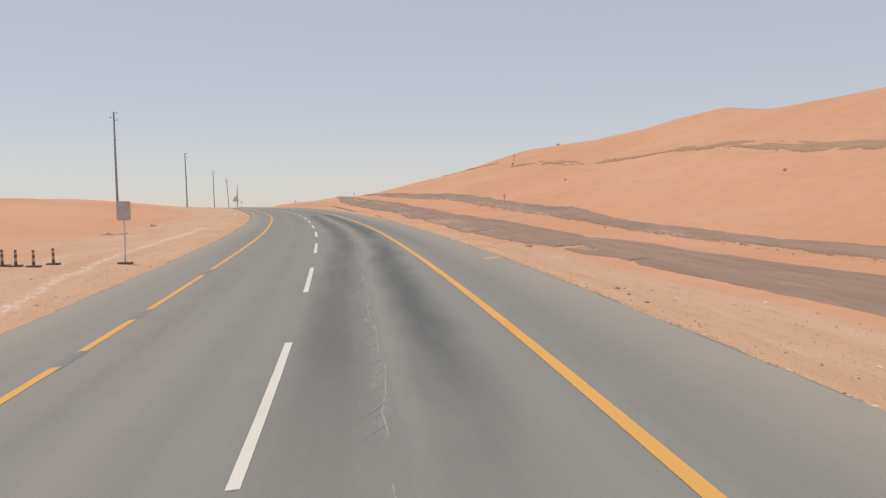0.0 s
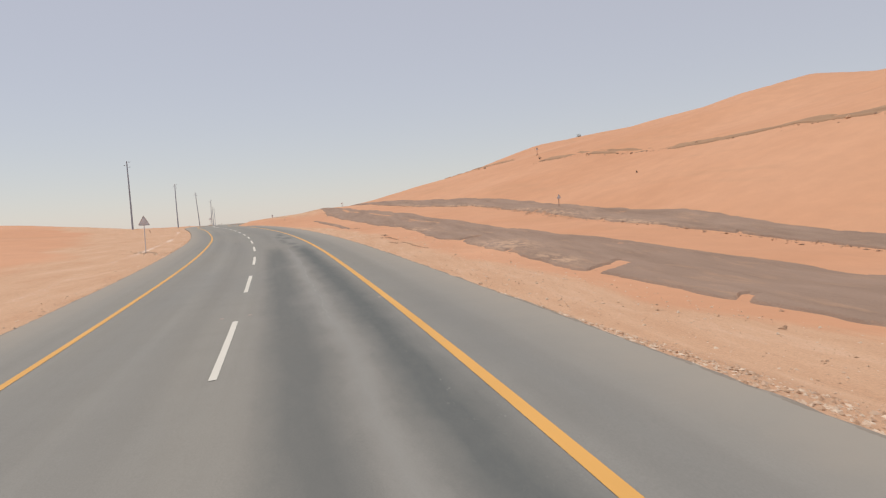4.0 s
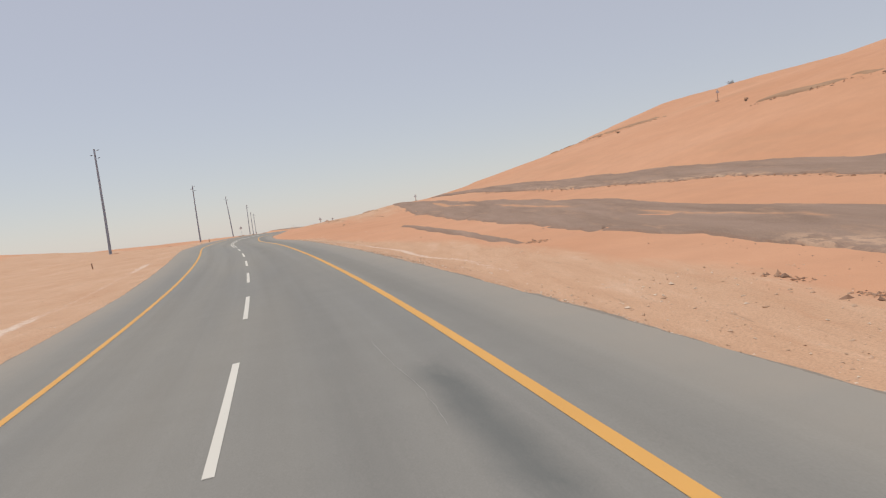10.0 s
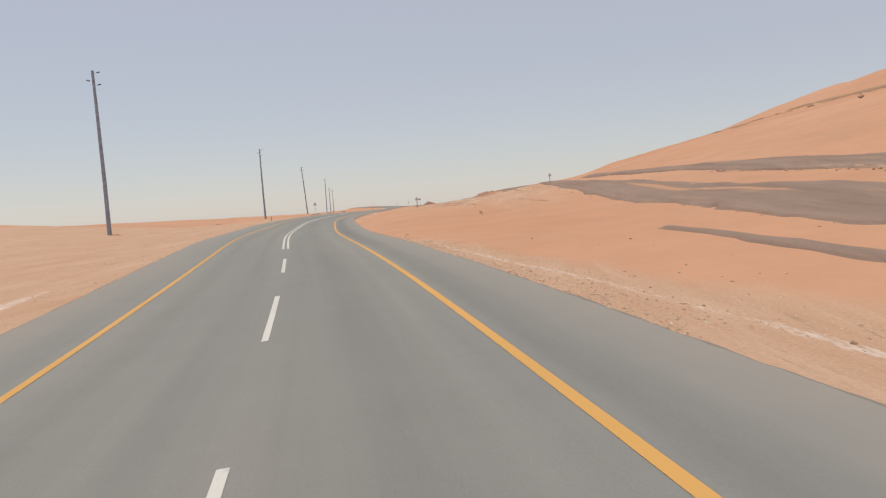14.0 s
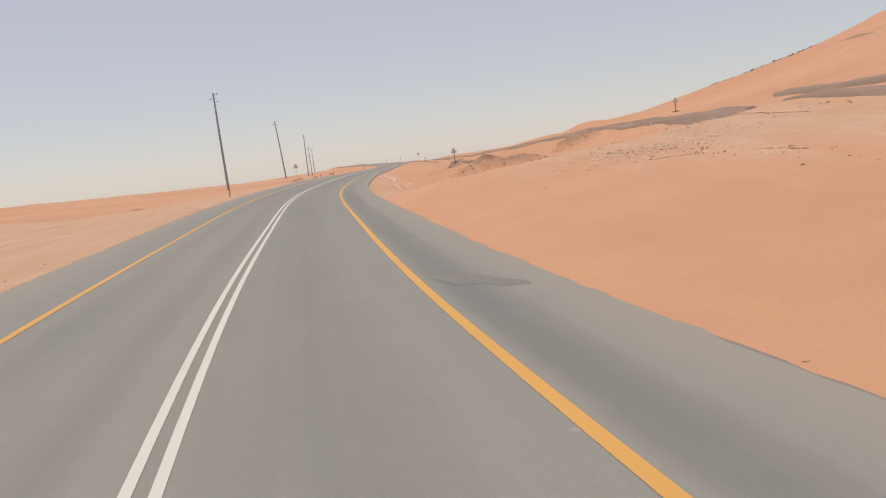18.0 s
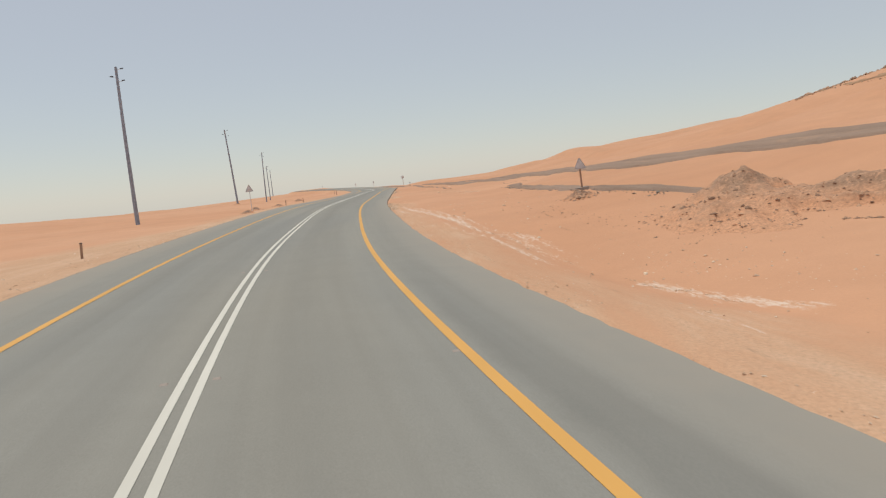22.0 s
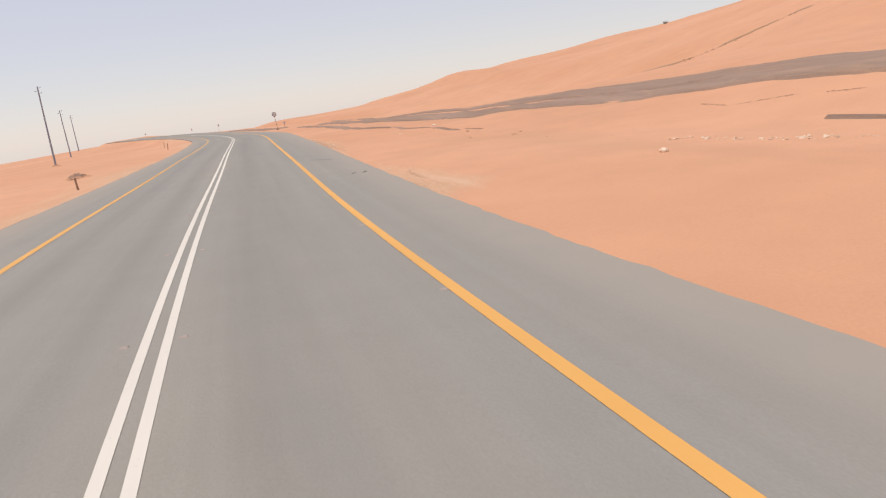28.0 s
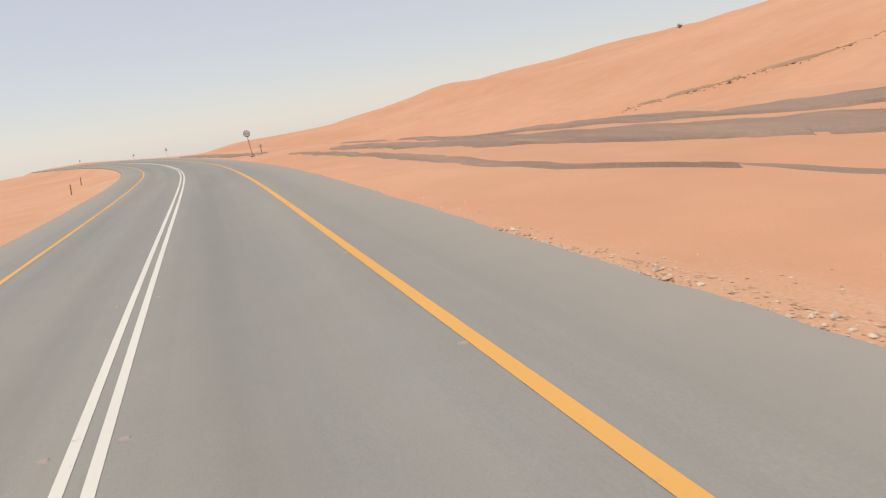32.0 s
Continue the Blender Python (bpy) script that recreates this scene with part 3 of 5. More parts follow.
def part(name, bm, mat, parent, label=""):
    me = bpy.data.meshes.new(name)
    bm.to_mesh(me)
    bm.free()
    me.materials.append(mat)
    ob = new(name, me)
    ob.parent = parent
    if label:
        ob["label"] = label
    return ob


def ribbon(name, s0, s1, d0, d1, lift, mat, step=2.0, thick=0.0):
    """A strip laid on the road from s0 to s1 between the offsets d0 and d1."""
    n = max(2, int((s1 - s0) / step) + 1)
    verts, uv = [], []
    for s in np.linspace(s0, s1, n):
        for d in (d0, d1):
            verts.append(on_road(s, d, lift))
            uv.append((d, s))
    faces = [(2 * i, 2 * i + 1, 2 * i + 3, 2 * i + 2) for i in range(n - 1)]
    return new(name, mesh(name, verts, faces, mat, uv=uv))


# ---- ground ----
def spread(near, far, step, growth):
    out, d = [near], step
    while out[-1] < far:
        out.append(out[-1] + d)
        d *= growth
    return out


def course(y, *points):
    """The values at the given (y, value) points, joined up."""
    return np.interp(y, [p[0] for p in points], [p[1] for p in points])


def bumpy(y, u, centre, width):
    return np.exp(-((u - centre) / width) ** 2)


def verge_gravel(y, u):
    """How gravelly and pale the ground is, 0 to 1."""
    reach = course(y, (-150, 19), (40, 18.5), (80, 17.5), (100, 16.5), (120, 16.2), (150, 15.8), (165, 13.8), (176, 11.4), (186, 9.0), (194, 7.5), (200, 6.6), (206, 4), (236, 4), (244, 9.5), (262, 10.5), (290, 9.0),
                   (304, 8.6), (313, 8.0), (318, 5.0), (326, 5.0), (330, 8.6), (336, 7.6), (342, 5.5), (350, 6.8), (372, 7.2), (385, 6.0), (600, 6.0)) + 1.2 * vnoise(y, u, 9, 11)
    right = np.clip((reach - u) / 3.0 + 0.25, 0, 1) * course(y, (-150, 1.0), (190, 0.9), (240, 0.55), (300, 0.6), (306, 0.9), (335, 0.95), (372, 0.8), (385, 0.5), (700, 0.5))
    right = np.maximum(right, 0.95 * np.exp(-((y - 230) / 17) ** 2 - ((u - 20) / 8) ** 2))
    reach = course(y, (-150, 17), (40, 15.5), (72, 14.5), (88, 13), (103, 15), (120, 18), (140, 20), (180, 25), (205, 32), (235, 36), (262, 15), (285, 10), (320, 9), (420, 7.5), (600, 7.5)) + 2 * vnoise(y, u, 11, 12)
    left = 0.85 * np.clip((reach + u) / 4.0 + 0.3, 0, 1)
    return np.where(u > 0, right, left)


def salt_crust(y, u):
    w = bumpy(y, u, course(y, (100, 14.6), (131, 12.6), (145, 11.5), (150, 11.3), (154, 10.9), (162, 9.9), (170, 8.8), (178, 7.8), (200, 6.6)) + 0.3 * vnoise(y, 0 * y, 4, 19), 0.55)
    w = w * np.clip((y - 132) / 12, 0, 1) * (y < 190) * (1.12 + 0.4 * vnoise(y, 0 * y, 6, 18))
    wander = 0.14 * vnoise(y, 0 * y, 5, 14)
    main = course(y, (262, 9.8), (266, 9.75), (271, 9.5), (275, 8.75), (280, 8.6), (287, 8.0), (293, 7.6), (303, 7.2)) + wander
    for shift, strength, wide in ((0.0, 1.22, 0.42), (-0.8, 1.02, 0.3), (0.6, 0.95, 0.3)):
        w = np.maximum(w, (strength + 0.3 * vnoise(y, 0 * y, 6, 15 + shift)) * course(y, (261, 0.4), (265, 0.9), (290, 1.0), (303, 0.8)) * bumpy(y, u, main + shift, wide) * (y > 261) * (y < 303))
    w = np.maximum(w, 1.08 * bumpy(y, u, course(y, (252, 10.2), (260, 9.85)), 0.38) * np.clip((y - 252) * (260 - y) / 6, 0, 1))
    w = np.maximum(w, 0.98 * bumpy(y, u, course(y, (250.5, 7.8), (254, 8.4)), 0.24) * np.clip((y - 250.5) * (254 - y) / 2, 0, 1))
    w = np.maximum(w, 0.38 * bumpy(y, u, 8.6, 0.7) * (y > 55) * (y < 96))
    w = np.maximum(w, 1.0 * bumpy(y, u, course(y, (16, -7.0), (27, -8.7), (36, -9.2), (49, -9.4), (70, -9.3)), 0.6) * (y > 14) * (y < 70))
    w = np.maximum(w, (1.05 + 0.4 * vnoise(y, 0 * y, 9, 23)) * bumpy(y, u, course(y, (72, -8.5), (79, -8.75), (86, -9.1), (92, -9.1), (100, -8.8), (165, -8.3), (190, -8.0)), 0.4) * (y > 72) * (y < 178))
    w = np.maximum(w, 0.45 * np.exp(-((y - 205) / 32) ** 2 - ((u + 26) / 5) ** 2))
    w = np.maximum(w, 0.38 * np.exp(-((y - 130) / 40) ** 2 - ((u + 22) / 3) ** 2))
    return w


def build_ground():
    ys = [-150 + v for v in range(0, 150, 5)] + list(np.arange(0, 480, 1.0)) + spread(480, 3500, 3, 1.05)
    right = list(np.arange(EDGE_RIGHT - 0.05, 16, 0.24)) + spread(16.2, 3000, 0.5, 1.033)
    left = list(np.arange(EDGE_LEFT - 0.05, 12, 0.28)) + spread(12.3, 3000, 0.5, 1.045)
    us = [-v for v in reversed(left)] + [-4.0, 0.0, 4.0] + right
    Y, U = np.meshgrid(ys, us, indexing="ij")
    Z = ground_height(Y, U)
    X = np.interp(Y, AXIS_Y, AXIS_X) + U
    verts = np.stack([X.ravel(), Y.ravel(), Z.ravel()], 1)
    w, n = len(us), len(ys)
    a = (np.arange(n - 1)[:, None] * w + np.arange(w - 1)[None]).ravel()
    faces = np.stack([a, a + 1, a + w + 1, a + w], 1).tolist()
    me = mesh("ground", verts.tolist(), faces, SAND, True)
    for name, field in (("gravel", verge_gravel(Y, U)), ("salt", salt_crust(Y, U))):
        me.attributes.new(name, "FLOAT", "POINT").data.foreach_set("value", field.ravel().astype(np.float32))
    tagged(new("ground", me), "orange desert sand rising into smooth dunes", "sand", kind="structure")


build_ground()


# ---- old road and clay layers showing through the sand ----
def worn_layer(name, label, rows, thick, seed, cover=0.5, notch=0.0, category="old road", bites=(), fine=0.36, slots=(), broken=()):
    """A hard layer draped on the slope between two distances from the road; the sand hides it where it dips.
    bites: y, width and depth of wedges of sand that cut slanting into the lower edge; slots: two ends (y, u) and the width
    of long drifts of sand lying on it; broken: y, u and the two radii of spots where it has cracked up."""
    a = np.array(rows)
    y0, y1 = a[0, 0], a[-1, 0]
    ys = np.concatenate([np.arange(y0 - 3, 0, 2.0), np.arange(max(y0 - 3, 0), y1 + 3, fine)])
    lo, hi = np.interp(ys, a[:, 0], a[:, 1])[:, None], np.interp(ys, a[:, 0], a[:, 2])[:, None]
    # close rows along the two edges, wide ones between
    wander = 0.16 * vnoise(ys, 0 * ys, 2.7, seed + 9)[:, None]
    lo, hi = lo + wander, hi + wander
    edge = np.array([-1.1, -0.75, -0.5, -0.3, -0.15, 0.0, 0.12, 0.25, 0.4, 0.6, 0.85, 1.2])
    half = (hi - lo) / 2
    near, inner = np.minimum(edge[None], half), np.linspace(0, 1, 21)[1:-1][None]
    first = lo + near
    last = hi - near[:, ::-1]
    middle = first[:, -1:] + (last[:, :1] - first[:, -1:]) * inner
    U = np.concatenate([first, middle, last], 1)
    n = U.shape[1]
    Y = ys[:, None] + 0 * U
    rag = 0.24 * vnoise(Y, U, 4.0, seed) + 0.17 * vnoise(Y, U, 1.3, seed + 1) + 0.12 * vnoise(Y, U, 0.7, seed + 6)
    rag = rag * np.clip((hi - lo) * 0.6, 0.1, 1)
    below = U - lo + rag - notch * 0.5 * np.clip(vnoise(Y, 0 * U, 9.0, seed + 2) * 2 - 0.8, 0, 1)
    above = (hi - U) * 0.8 + 0.5 * rag
    ends = np.minimum(Y - y0, y1 - Y) * 0.35 + rag
    inside = np.minimum(np.minimum(below, above), ends)
    for yb, wide, deep in bites:
        slant = Y - 1.1 * (U - lo) - yb + 0.4 * rag
        inside = np.minimum(inside, np.maximum(np.abs(slant) - wide / 2, U - lo - deep))
    dips = vnoise(Y * 0.22, U, 1.6, seed + 3) + 0.5 * vnoise(Y * 0.4, U, 0.8, seed + 4) + cover
    lift = thick * np.clip(inside / np.minimum(0.14, 0.25 * (hi - lo)), -1.0, 1) + 0.02 * vnoise(Y, U, 0.9, seed + 5)
    lift = np.minimum(lift, thick * np.clip(dips / 0.35, -1, 1))
    sandy = 0 * Y
    for ya, ua, yb, ub, wide in slots:
        along = np.clip(np.minimum(Y - min(ya, yb), max(ya, yb) - Y) / 4, -0.5, 1)
        off = np.abs(U - (ua + (ub - ua) * (Y - ya) / (yb - ya)) + 0.8 * rag) - wide / 2 * along
        sandy = np.maximum(sandy, np.clip(0.5 - off / 0.16, 0, 1))
    lift = lift + 0.03 * sandy
    cracked = 0 * Y
    for yb, ub, long, wide in broken:
        cracked = np.maximum(cracked, np.exp(-((Y - yb) / long) ** 2 - ((U - ub) / wide) ** 2))
    lift = lift + cracked * 0.07 * vnoise(Y, U, 0.9, seed + 12)
    Z = ground_height(Y, U) + lift
    X = np.interp(Y, AXIS_Y, AXIS_X) + U
    b = (np.arange(len(ys) - 1)[:, None] * n + np.arange(n - 1)[None]).ravel()
    faces = np.stack([b, b + 1, b + n + 1, b + n], 1).tolist()
    me = mesh(name, np.stack([X.ravel(), Y.ravel(), Z.ravel()], 1).tolist(), faces, LEDGE if a[0, 1] > 55 else CRUST)
    for field, values in (("broken", np.clip(1.4 * cracked, 0, 1)), ("drifted", sandy)):
        me.attributes.new(field, "FLOAT", "POINT").data.foreach_set("value", values.ravel().astype(np.float32))
    return tagged(new(name, me), label, category, "hard layers in the dune", kind="stuff")


worn_layer("old_road", "brown-grey broken asphalt of an old road half buried in sand", ((-80, 21.4, 33.4), (40, 20.3, 33.3), (60, 19.7, 32.8), (80, 19.1, 32.2), (100, 19.3, 30.9), (120, 19.1, 29.3), (140, 20.8, 29.1), (160, 20.6, 30.0), (180, 21.1, 30.9), (200, 22.5, 31.6), (220, 25.4, 30.8), (230, 26.4, 29.6), (236.5, 27.0, 28.0)), 0.13, 21, 1.12, 0.8,
           "old road", ((58.8, 2.0, 4.4), (46.0, 0.5, 4.2), (72, 0.7, 1.6), (85.4, 1.7, 4.6), (101, 0.5, 1.4), (113, 0.8, 3.5), (131, 0.5, 1.2), (152, 0.6, 1.3), (178, 0.7, 1.2), (190, 0.4, 1.0)),
           slots=((217, 29.4, 191, 27.0, 0.9), (188, 27.8, 168, 26.6, 0.7), (160, 26.4, 140, 25.6, 0.35)), broken=((106, 21.0, 4.5, 2.2), (60, 22.0, 2.5, 1.5), (94, 20.5, 3, 1), (135, 21.5, 3, 1.2)))
worn_layer("clay_bench", "dark brown-grey hard layer along the dune slope", ((-60, 43.0, 46.0), (40, 43.0, 46.0), (80, 41.9, 45.1), (100, 41.4, 45.1), (120, 39.9, 46.3), (140, 40.0, 45.6), (160, 41.5, 47.1), (180, 40.0, 47.3), (200, 39.6, 46.8), (220, 37.8, 44.3), (234, 36.3, 41.0), (246, 36.6, 41.0), (254, 37.6, 41.4), (258, 40.0, 41.0)), 0.17, 31, 1.3, 1.4, "clay layer", ((70, 0.5, 0.8), (83, 0.4, 0.8), (104, 0.6, 0.9), (126, 0.6, 1.2), (170, 0.6, 0.8), (195, 0.8, 0.9)),
           broken=((141, 40.6, 7, 2.2), (150, 41.6, 5, 1.2), (122, 40.4, 8, 0.9), (84, 42.2, 5, 0.7), (175, 40.8, 12, 0.9), (200, 40.2, 9, 0.9)))
worn_layer("asphalt_strip", "dark brown strip of broken asphalt in sand",
           ((153.3, 16.0, 16.5), (158, 15.8, 16.9), (165, 16.1, 17.1), (172, 16.1, 17.3), (178, 16.4, 17.4), (185.5, 16.8, 17.3)), 0.13, 41, 1.1, 0.1)
worn_layer("old_road", "brown-grey broken asphalt of an old road half buried in sand",
           ((236.5, 24.6, 25.5), (239, 25.3, 27.7), (246, 27.0, 30.2), (254, 28.3, 31.4), (265, 28.4, 32.3), (285, 27.5, 32.8), (305, 25.0, 32.2), (325, 25.4, 32.3), (338, 24.6, 31.9), (346, 23.2, 31.2)), 0.14, 51, 1.0, 0.0)
worn_layer("old_road", "brown-grey broken asphalt of an old road half buried in sand",
           ((341, 28.0, 31.7), (350, 25.6, 30.4), (357, 24.4, 28.2), (363, 23.4, 26.8), (370, 22.7, 26.2), (378, 22.2, 25.4), (386, 20.4, 23.2), (400, 17.6, 19.8), (430, 15.2, 16.8)), 0.14, 53, 1.0, 0.3)
worn_layer("old_road", "brown-grey broken asphalt of an old road half buried in sand",
           ((341, 24.2, 27.5), (350, 21.8, 25.1), (357, 20.4, 23.5), (363, 19.3, 22.4), (370, 18.6, 21.7), (378, 16.6, 20.4), (388, 14.2, 17.6), (400, 13.0, 15.4), (418, 12.0, 13.2)), 0.14, 55, 1.0, 0.3,
           "old road", ((372, 0.4, 0.8),))
worn_layer("asphalt_strip", "dark brown strip of broken asphalt in sand",
           ((271, 18.4, 19.2), (278.5, 17.2, 18.3), (282.5, 16.8, 17.9), (287, 16.85, 17.9), (291, 17.0, 18.1), (297, 17.1, 18.2), (303, 17.2, 18.2), (309, 17.4, 18.6), (319, 19.2, 20.4), (322, 19.3, 20.4), (326, 19.4, 19.95), (330.8, 19.65, 19.75)), 0.13, 61, 1.2, 0.2)
worn_layer("asphalt_strip", "dark brown strip of broken asphalt in sand",
           ((369.5, 12.7, 12.95), (372.4, 12.0, 12.3), (375, 11.0, 11.6), (378, 10.5, 11.3), (383, 10.35, 11.3), (390, 10.2, 11.25), (403, 10.1, 11.1), (415, 9.9, 10.8), (428, 9.7, 10.3)), 0.12, 71, 1.0, 0.1, fine=0.25)
worn_layer("asphalt_strip", "dark brown strip of broken asphalt in sand", ((354, 14.1, 14.3), (360, 13.75, 14.1), (365, 13.7, 14.05), (370, 13.1, 13.4), (371.5, 12.9, 13.1)), 0.07, 75, 0.55, 0.1, fine=0.2)
# added strip in place of the further road, seen edge on past the bend
worn_layer("far_road_strip", "dark strip standing in for the far road seen edge on", ((446, 9.6, 10.6), (460, 7.4, 10.0), (500, 6.9, 9.5), (512, 6.9, 8.5)), 0.15, 81, 1.0, 0.2)
# clay ledge; its widened brown near end also paints the steep slope's shade
worn_layer("clay_ledge", "dark clay ledge with its slope shade high on the dune",
           ((40, 77.2, 81.2), (80, 75.4, 79.4), (107, 73.6, 77.6), (125, 74.2, 77.0), (141, 75.2, 77.6), (155, 73.2, 75.8), (176, 72.6, 75.2), (190, 71.0, 73.6), (200, 70.6, 73.4), (206, 71.4, 73.0)), 0.2, 91, 0.4, 0.4, "clay ledge")
worn_layer("clay_ledge", "dark clay ledge with its slope shade high on the dune", ((249, 82.0, 84.0), (260, 85.5, 87.5), (272, 85.0, 87.0), (280, 82.0, 84.0), (286, 75.5, 77.5)), 0.2, 95, 0.2, 0.4, "clay ledge")
worn_layer("clay_ledge", "dark clay ledge with its slope shade high on the dune", ((282, 71.5, 73.2), (296, 75.0, 77.0), (310, 77.5, 79.5)), 0.18, 93, 0.2, 0.4, "clay ledge")
worn_layer("clay_ledge", "dark clay ledge with its slope shade high on the dune", ((326, 76.5, 78.5), (334, 79.5, 82.0), (345, 85.0, 87.5), (353, 87.5, 90.0), (359, 85.5, 87.5), (366, 80.5, 82.5)), 0.24, 97, 0.3, 0.4, "clay ledge")
worn_layer("clay_ledge", "dark clay ledge with its slope shade high on the dune", ((416, 94.0, 96.0), (422, 86.0, 88.0), (428, 80.0, 82.2), (440, 73.5, 75.5), (456, 66.0, 68.0)), 0.16, 99, 0.1, 0.3, "clay ledge")

# ---- road ----
def build_road():
    n = np.concatenate([np.arange(-140, 0, 4.0), np.arange(0, 460, 0.2), np.arange(460, 656, 4.0)])
    ds = np.array([-EDGE_LEFT, -HALF_LEFT, -1.8, 0.0, 1.8, HALF_RIGHT, EDGE_RIGHT - 0.4, EDGE_RIGHT])
    w = len(ds)
    D = np.repeat(ds[None], len(n), 0)
    D[:, -1] += 0.02 * vnoise(n, 0 * n, 2.2, 7) + 0.03 * vnoise(n, 0 * n, 0.7, 8) + 0.025 * vnoise(n, 0 * n, 0.4, 5)
    D[:, 0] += 0.02 * vnoise(n, 0 * n, 2.4, 9) + 0.03 * vnoise(n, 0 * n, 0.7, 10) + 0.025 * vnoise(n, 0 * n, 0.4, 6)
    verts = [on_road(s, d) for s, row in zip(n, D) for d in row]
    uv = [(d, s) for s, row in zip(n, D) for d in row]
    faces = [(i * w + j, i * w + j + 1, (i + 1) * w + j + 1, (i + 1) * w + j) for i in range(len(n) - 1) for j in range(w - 1)]
    # broken edges drop to the sand
    m = len(verts)
    for side, col in ((-1, 0), (1, w - 1)):
        k0 = len(verts)
        for i, (s, row) in enumerate(zip(n, D)):
            verts.append(on_road(s, row[col] + side * 0.04, -0.2))
            uv.append((row[col], s))
        for i in range(len(n) - 1):
            a, b, c, d = i * w + col, (i + 1) * w + col, k0 + i + 1, k0 + i
            faces.append((a, b, c, d) if side > 0 else (b, a, d, c))
    return tagged(new("road", mesh("road", verts, faces, ASPHALT, False, uv)), "grey worn asphalt two-lane desert road", "road", kind="structure")


road = build_road()
LIFT = 0.006


def marking(name, label, s0, s1, d, width, mat):
    ob = ribbon(name, s0, s1, d - width / 2, d + width / 2, LIFT, mat)
    ob.parent = road
    ob["label"] = label


for d, cuts in ((-HALF_LEFT, (-130, 12.2, 13.4, 16.6, 18.0, 25.5, 27.2, 650)), (HALF_RIGHT, (-130, 650))):
    for s0, s1 in zip(cuts[::2], cuts[1::2]):
        marking("edge_line", "worn yellow painted edge line", s0, s1, d, 0.17, YELLOW)
DASH_START, DASH_CYCLE, DASH_LENGTH, DOUBLE_START = -6.13, 12.35, 6.11, 192.00
k = int((-130 - DASH_START) / DASH_CYCLE)
while DASH_START + k * DASH_CYCLE + DASH_LENGTH < DOUBLE_START - 1:
    s = DASH_START + k * DASH_CYCLE
    marking("centre_dash", "white painted dash", s, s + DASH_LENGTH, 0, 0.128, WHITE)
    k += 1
for d in (-0.125, 0.125):
    marking("centre_line", "white solid centre line", DOUBLE_START, 650, d, 0.112, WHITE)


def blot(name, label, mat, s0, d0, long, wide, seed, lift=0.004, jag=0.35, turn=0.0):
    """A flat stain or patch with an uneven outline lying on the road."""
    bm = bmesh.new()
    ring = []
    for i in range(40):
        a = i / 40 * math.tau
        r = 1 + jag * float(vnoise(np.array(2.2 * math.cos(a)), np.array(2.2 * math.sin(a)), 1.0, seed)) + 0.4 * jag * float(vnoise(np.array(6 * math.cos(a)), np.array(6 * math.sin(a)), 1.0, seed + 1))
        p, q = long / 2 * r * math.cos(a), wide / 2 * r * math.sin(a)
        ring.append(bm.verts.new(on_road(s0 + p * math.cos(turn) - q * math.sin(turn), d0 + p * math.sin(turn) + q * math.cos(turn), lift)))
    face = bm.faces.new(ring)
    bm.normal_update()
    if face.normal.z < 0:
        face.normal_flip()
    part(name, bm, mat, road, label)


S_AT = lambda y: float(np.interp(y, ROAD_Y, S))
for s, d, long, wide, seed, turn in ((212.0, 4.6, 2.3, 0.85, 3, -0.55), (349.3, 4.75, 1.75, 0.4, 4, -0.5), (353.5, 4.35, 0.7, 0.22, 6, -0.5)):
    blot("oil_stain", "dark stain on the shoulder", OIL, s, d, long, wide, seed, 0.004, 0.26, turn)
for s, d, long, wide, seed in ((12.8, -3.6, 1.5, 0.26, 31), (17.3, -3.62, 1.3, 0.24, 32), (26.3, -3.6, 1.6, 0.26, 33)):
    blot("tar_patch", "dark bitumen patch across the edge line", TAR, s, d, long, wide, seed)
blot("sand_patch", "pale patch of blown sand on the shoulder", DUST, S_AT(22.9), 5.7, 0.6, 0.6, 41, 0.004, 0.3)


SEAM = ((0, 1.42), (22, 1.6), (35, 2.0), (88, 1.95), (118, 2.4))


def crack(s0, s1, shift, seed, branches, half=0.009):
    """A pale sand-filled crack wandering along the lane, with short side cracks."""
    rnd = random.Random(seed)
    bm = bmesh.new()

    def strand(points, w):
        last = None
        for s, e, k in points:
            a, b = bm.verts.new(on_road(s, e - w * k, 0.005)), bm.verts.new(on_road(s, e + w * k, 0.005))
            if last:
                bm.faces.new((last[0], last[1], b, a))
            last = (a, b)

    pts, e, s = [], float(course(s0, *SEAM)) + shift, s0
    while s < s1:
        d = float(course(s, *SEAM)) + shift
        pts.append((s, e, 0.3 + 1.2 * rnd.random()))
        if rnd.random() < branches:
            ln = rnd.uniform(0.08, 0.3)
            strand([(s - q * ln * 1.7, e - q * ln + rnd.uniform(-0.025, 0.025), (1 - q) * 1.2 + 0.15) for q in (0, 0.3, 0.6, 1.0)], 0.008)
        if rnd.random() < 0.12 and len(pts) > 2:
            strand(pts, half)
            pts = []
            s += rnd.uniform(0.2, 0.9)
        e += rnd.uniform(-0.04, 0.04) + (d - e) * 0.2
        s += rnd.uniform(0.2, 0.5)
    if len(pts) > 1:
        strand(pts, half)
    part("crack", bm, CRACK, road, "pale sand-filled crack in the asphalt")


crack(2, 46, -0.1, 5, 0.6, 0.008)
crack(60, 94, 0.12, 7, 0.05, 0.006)
crack(117.2, 123.5, 0.07, 8, 0.0, 0.005)


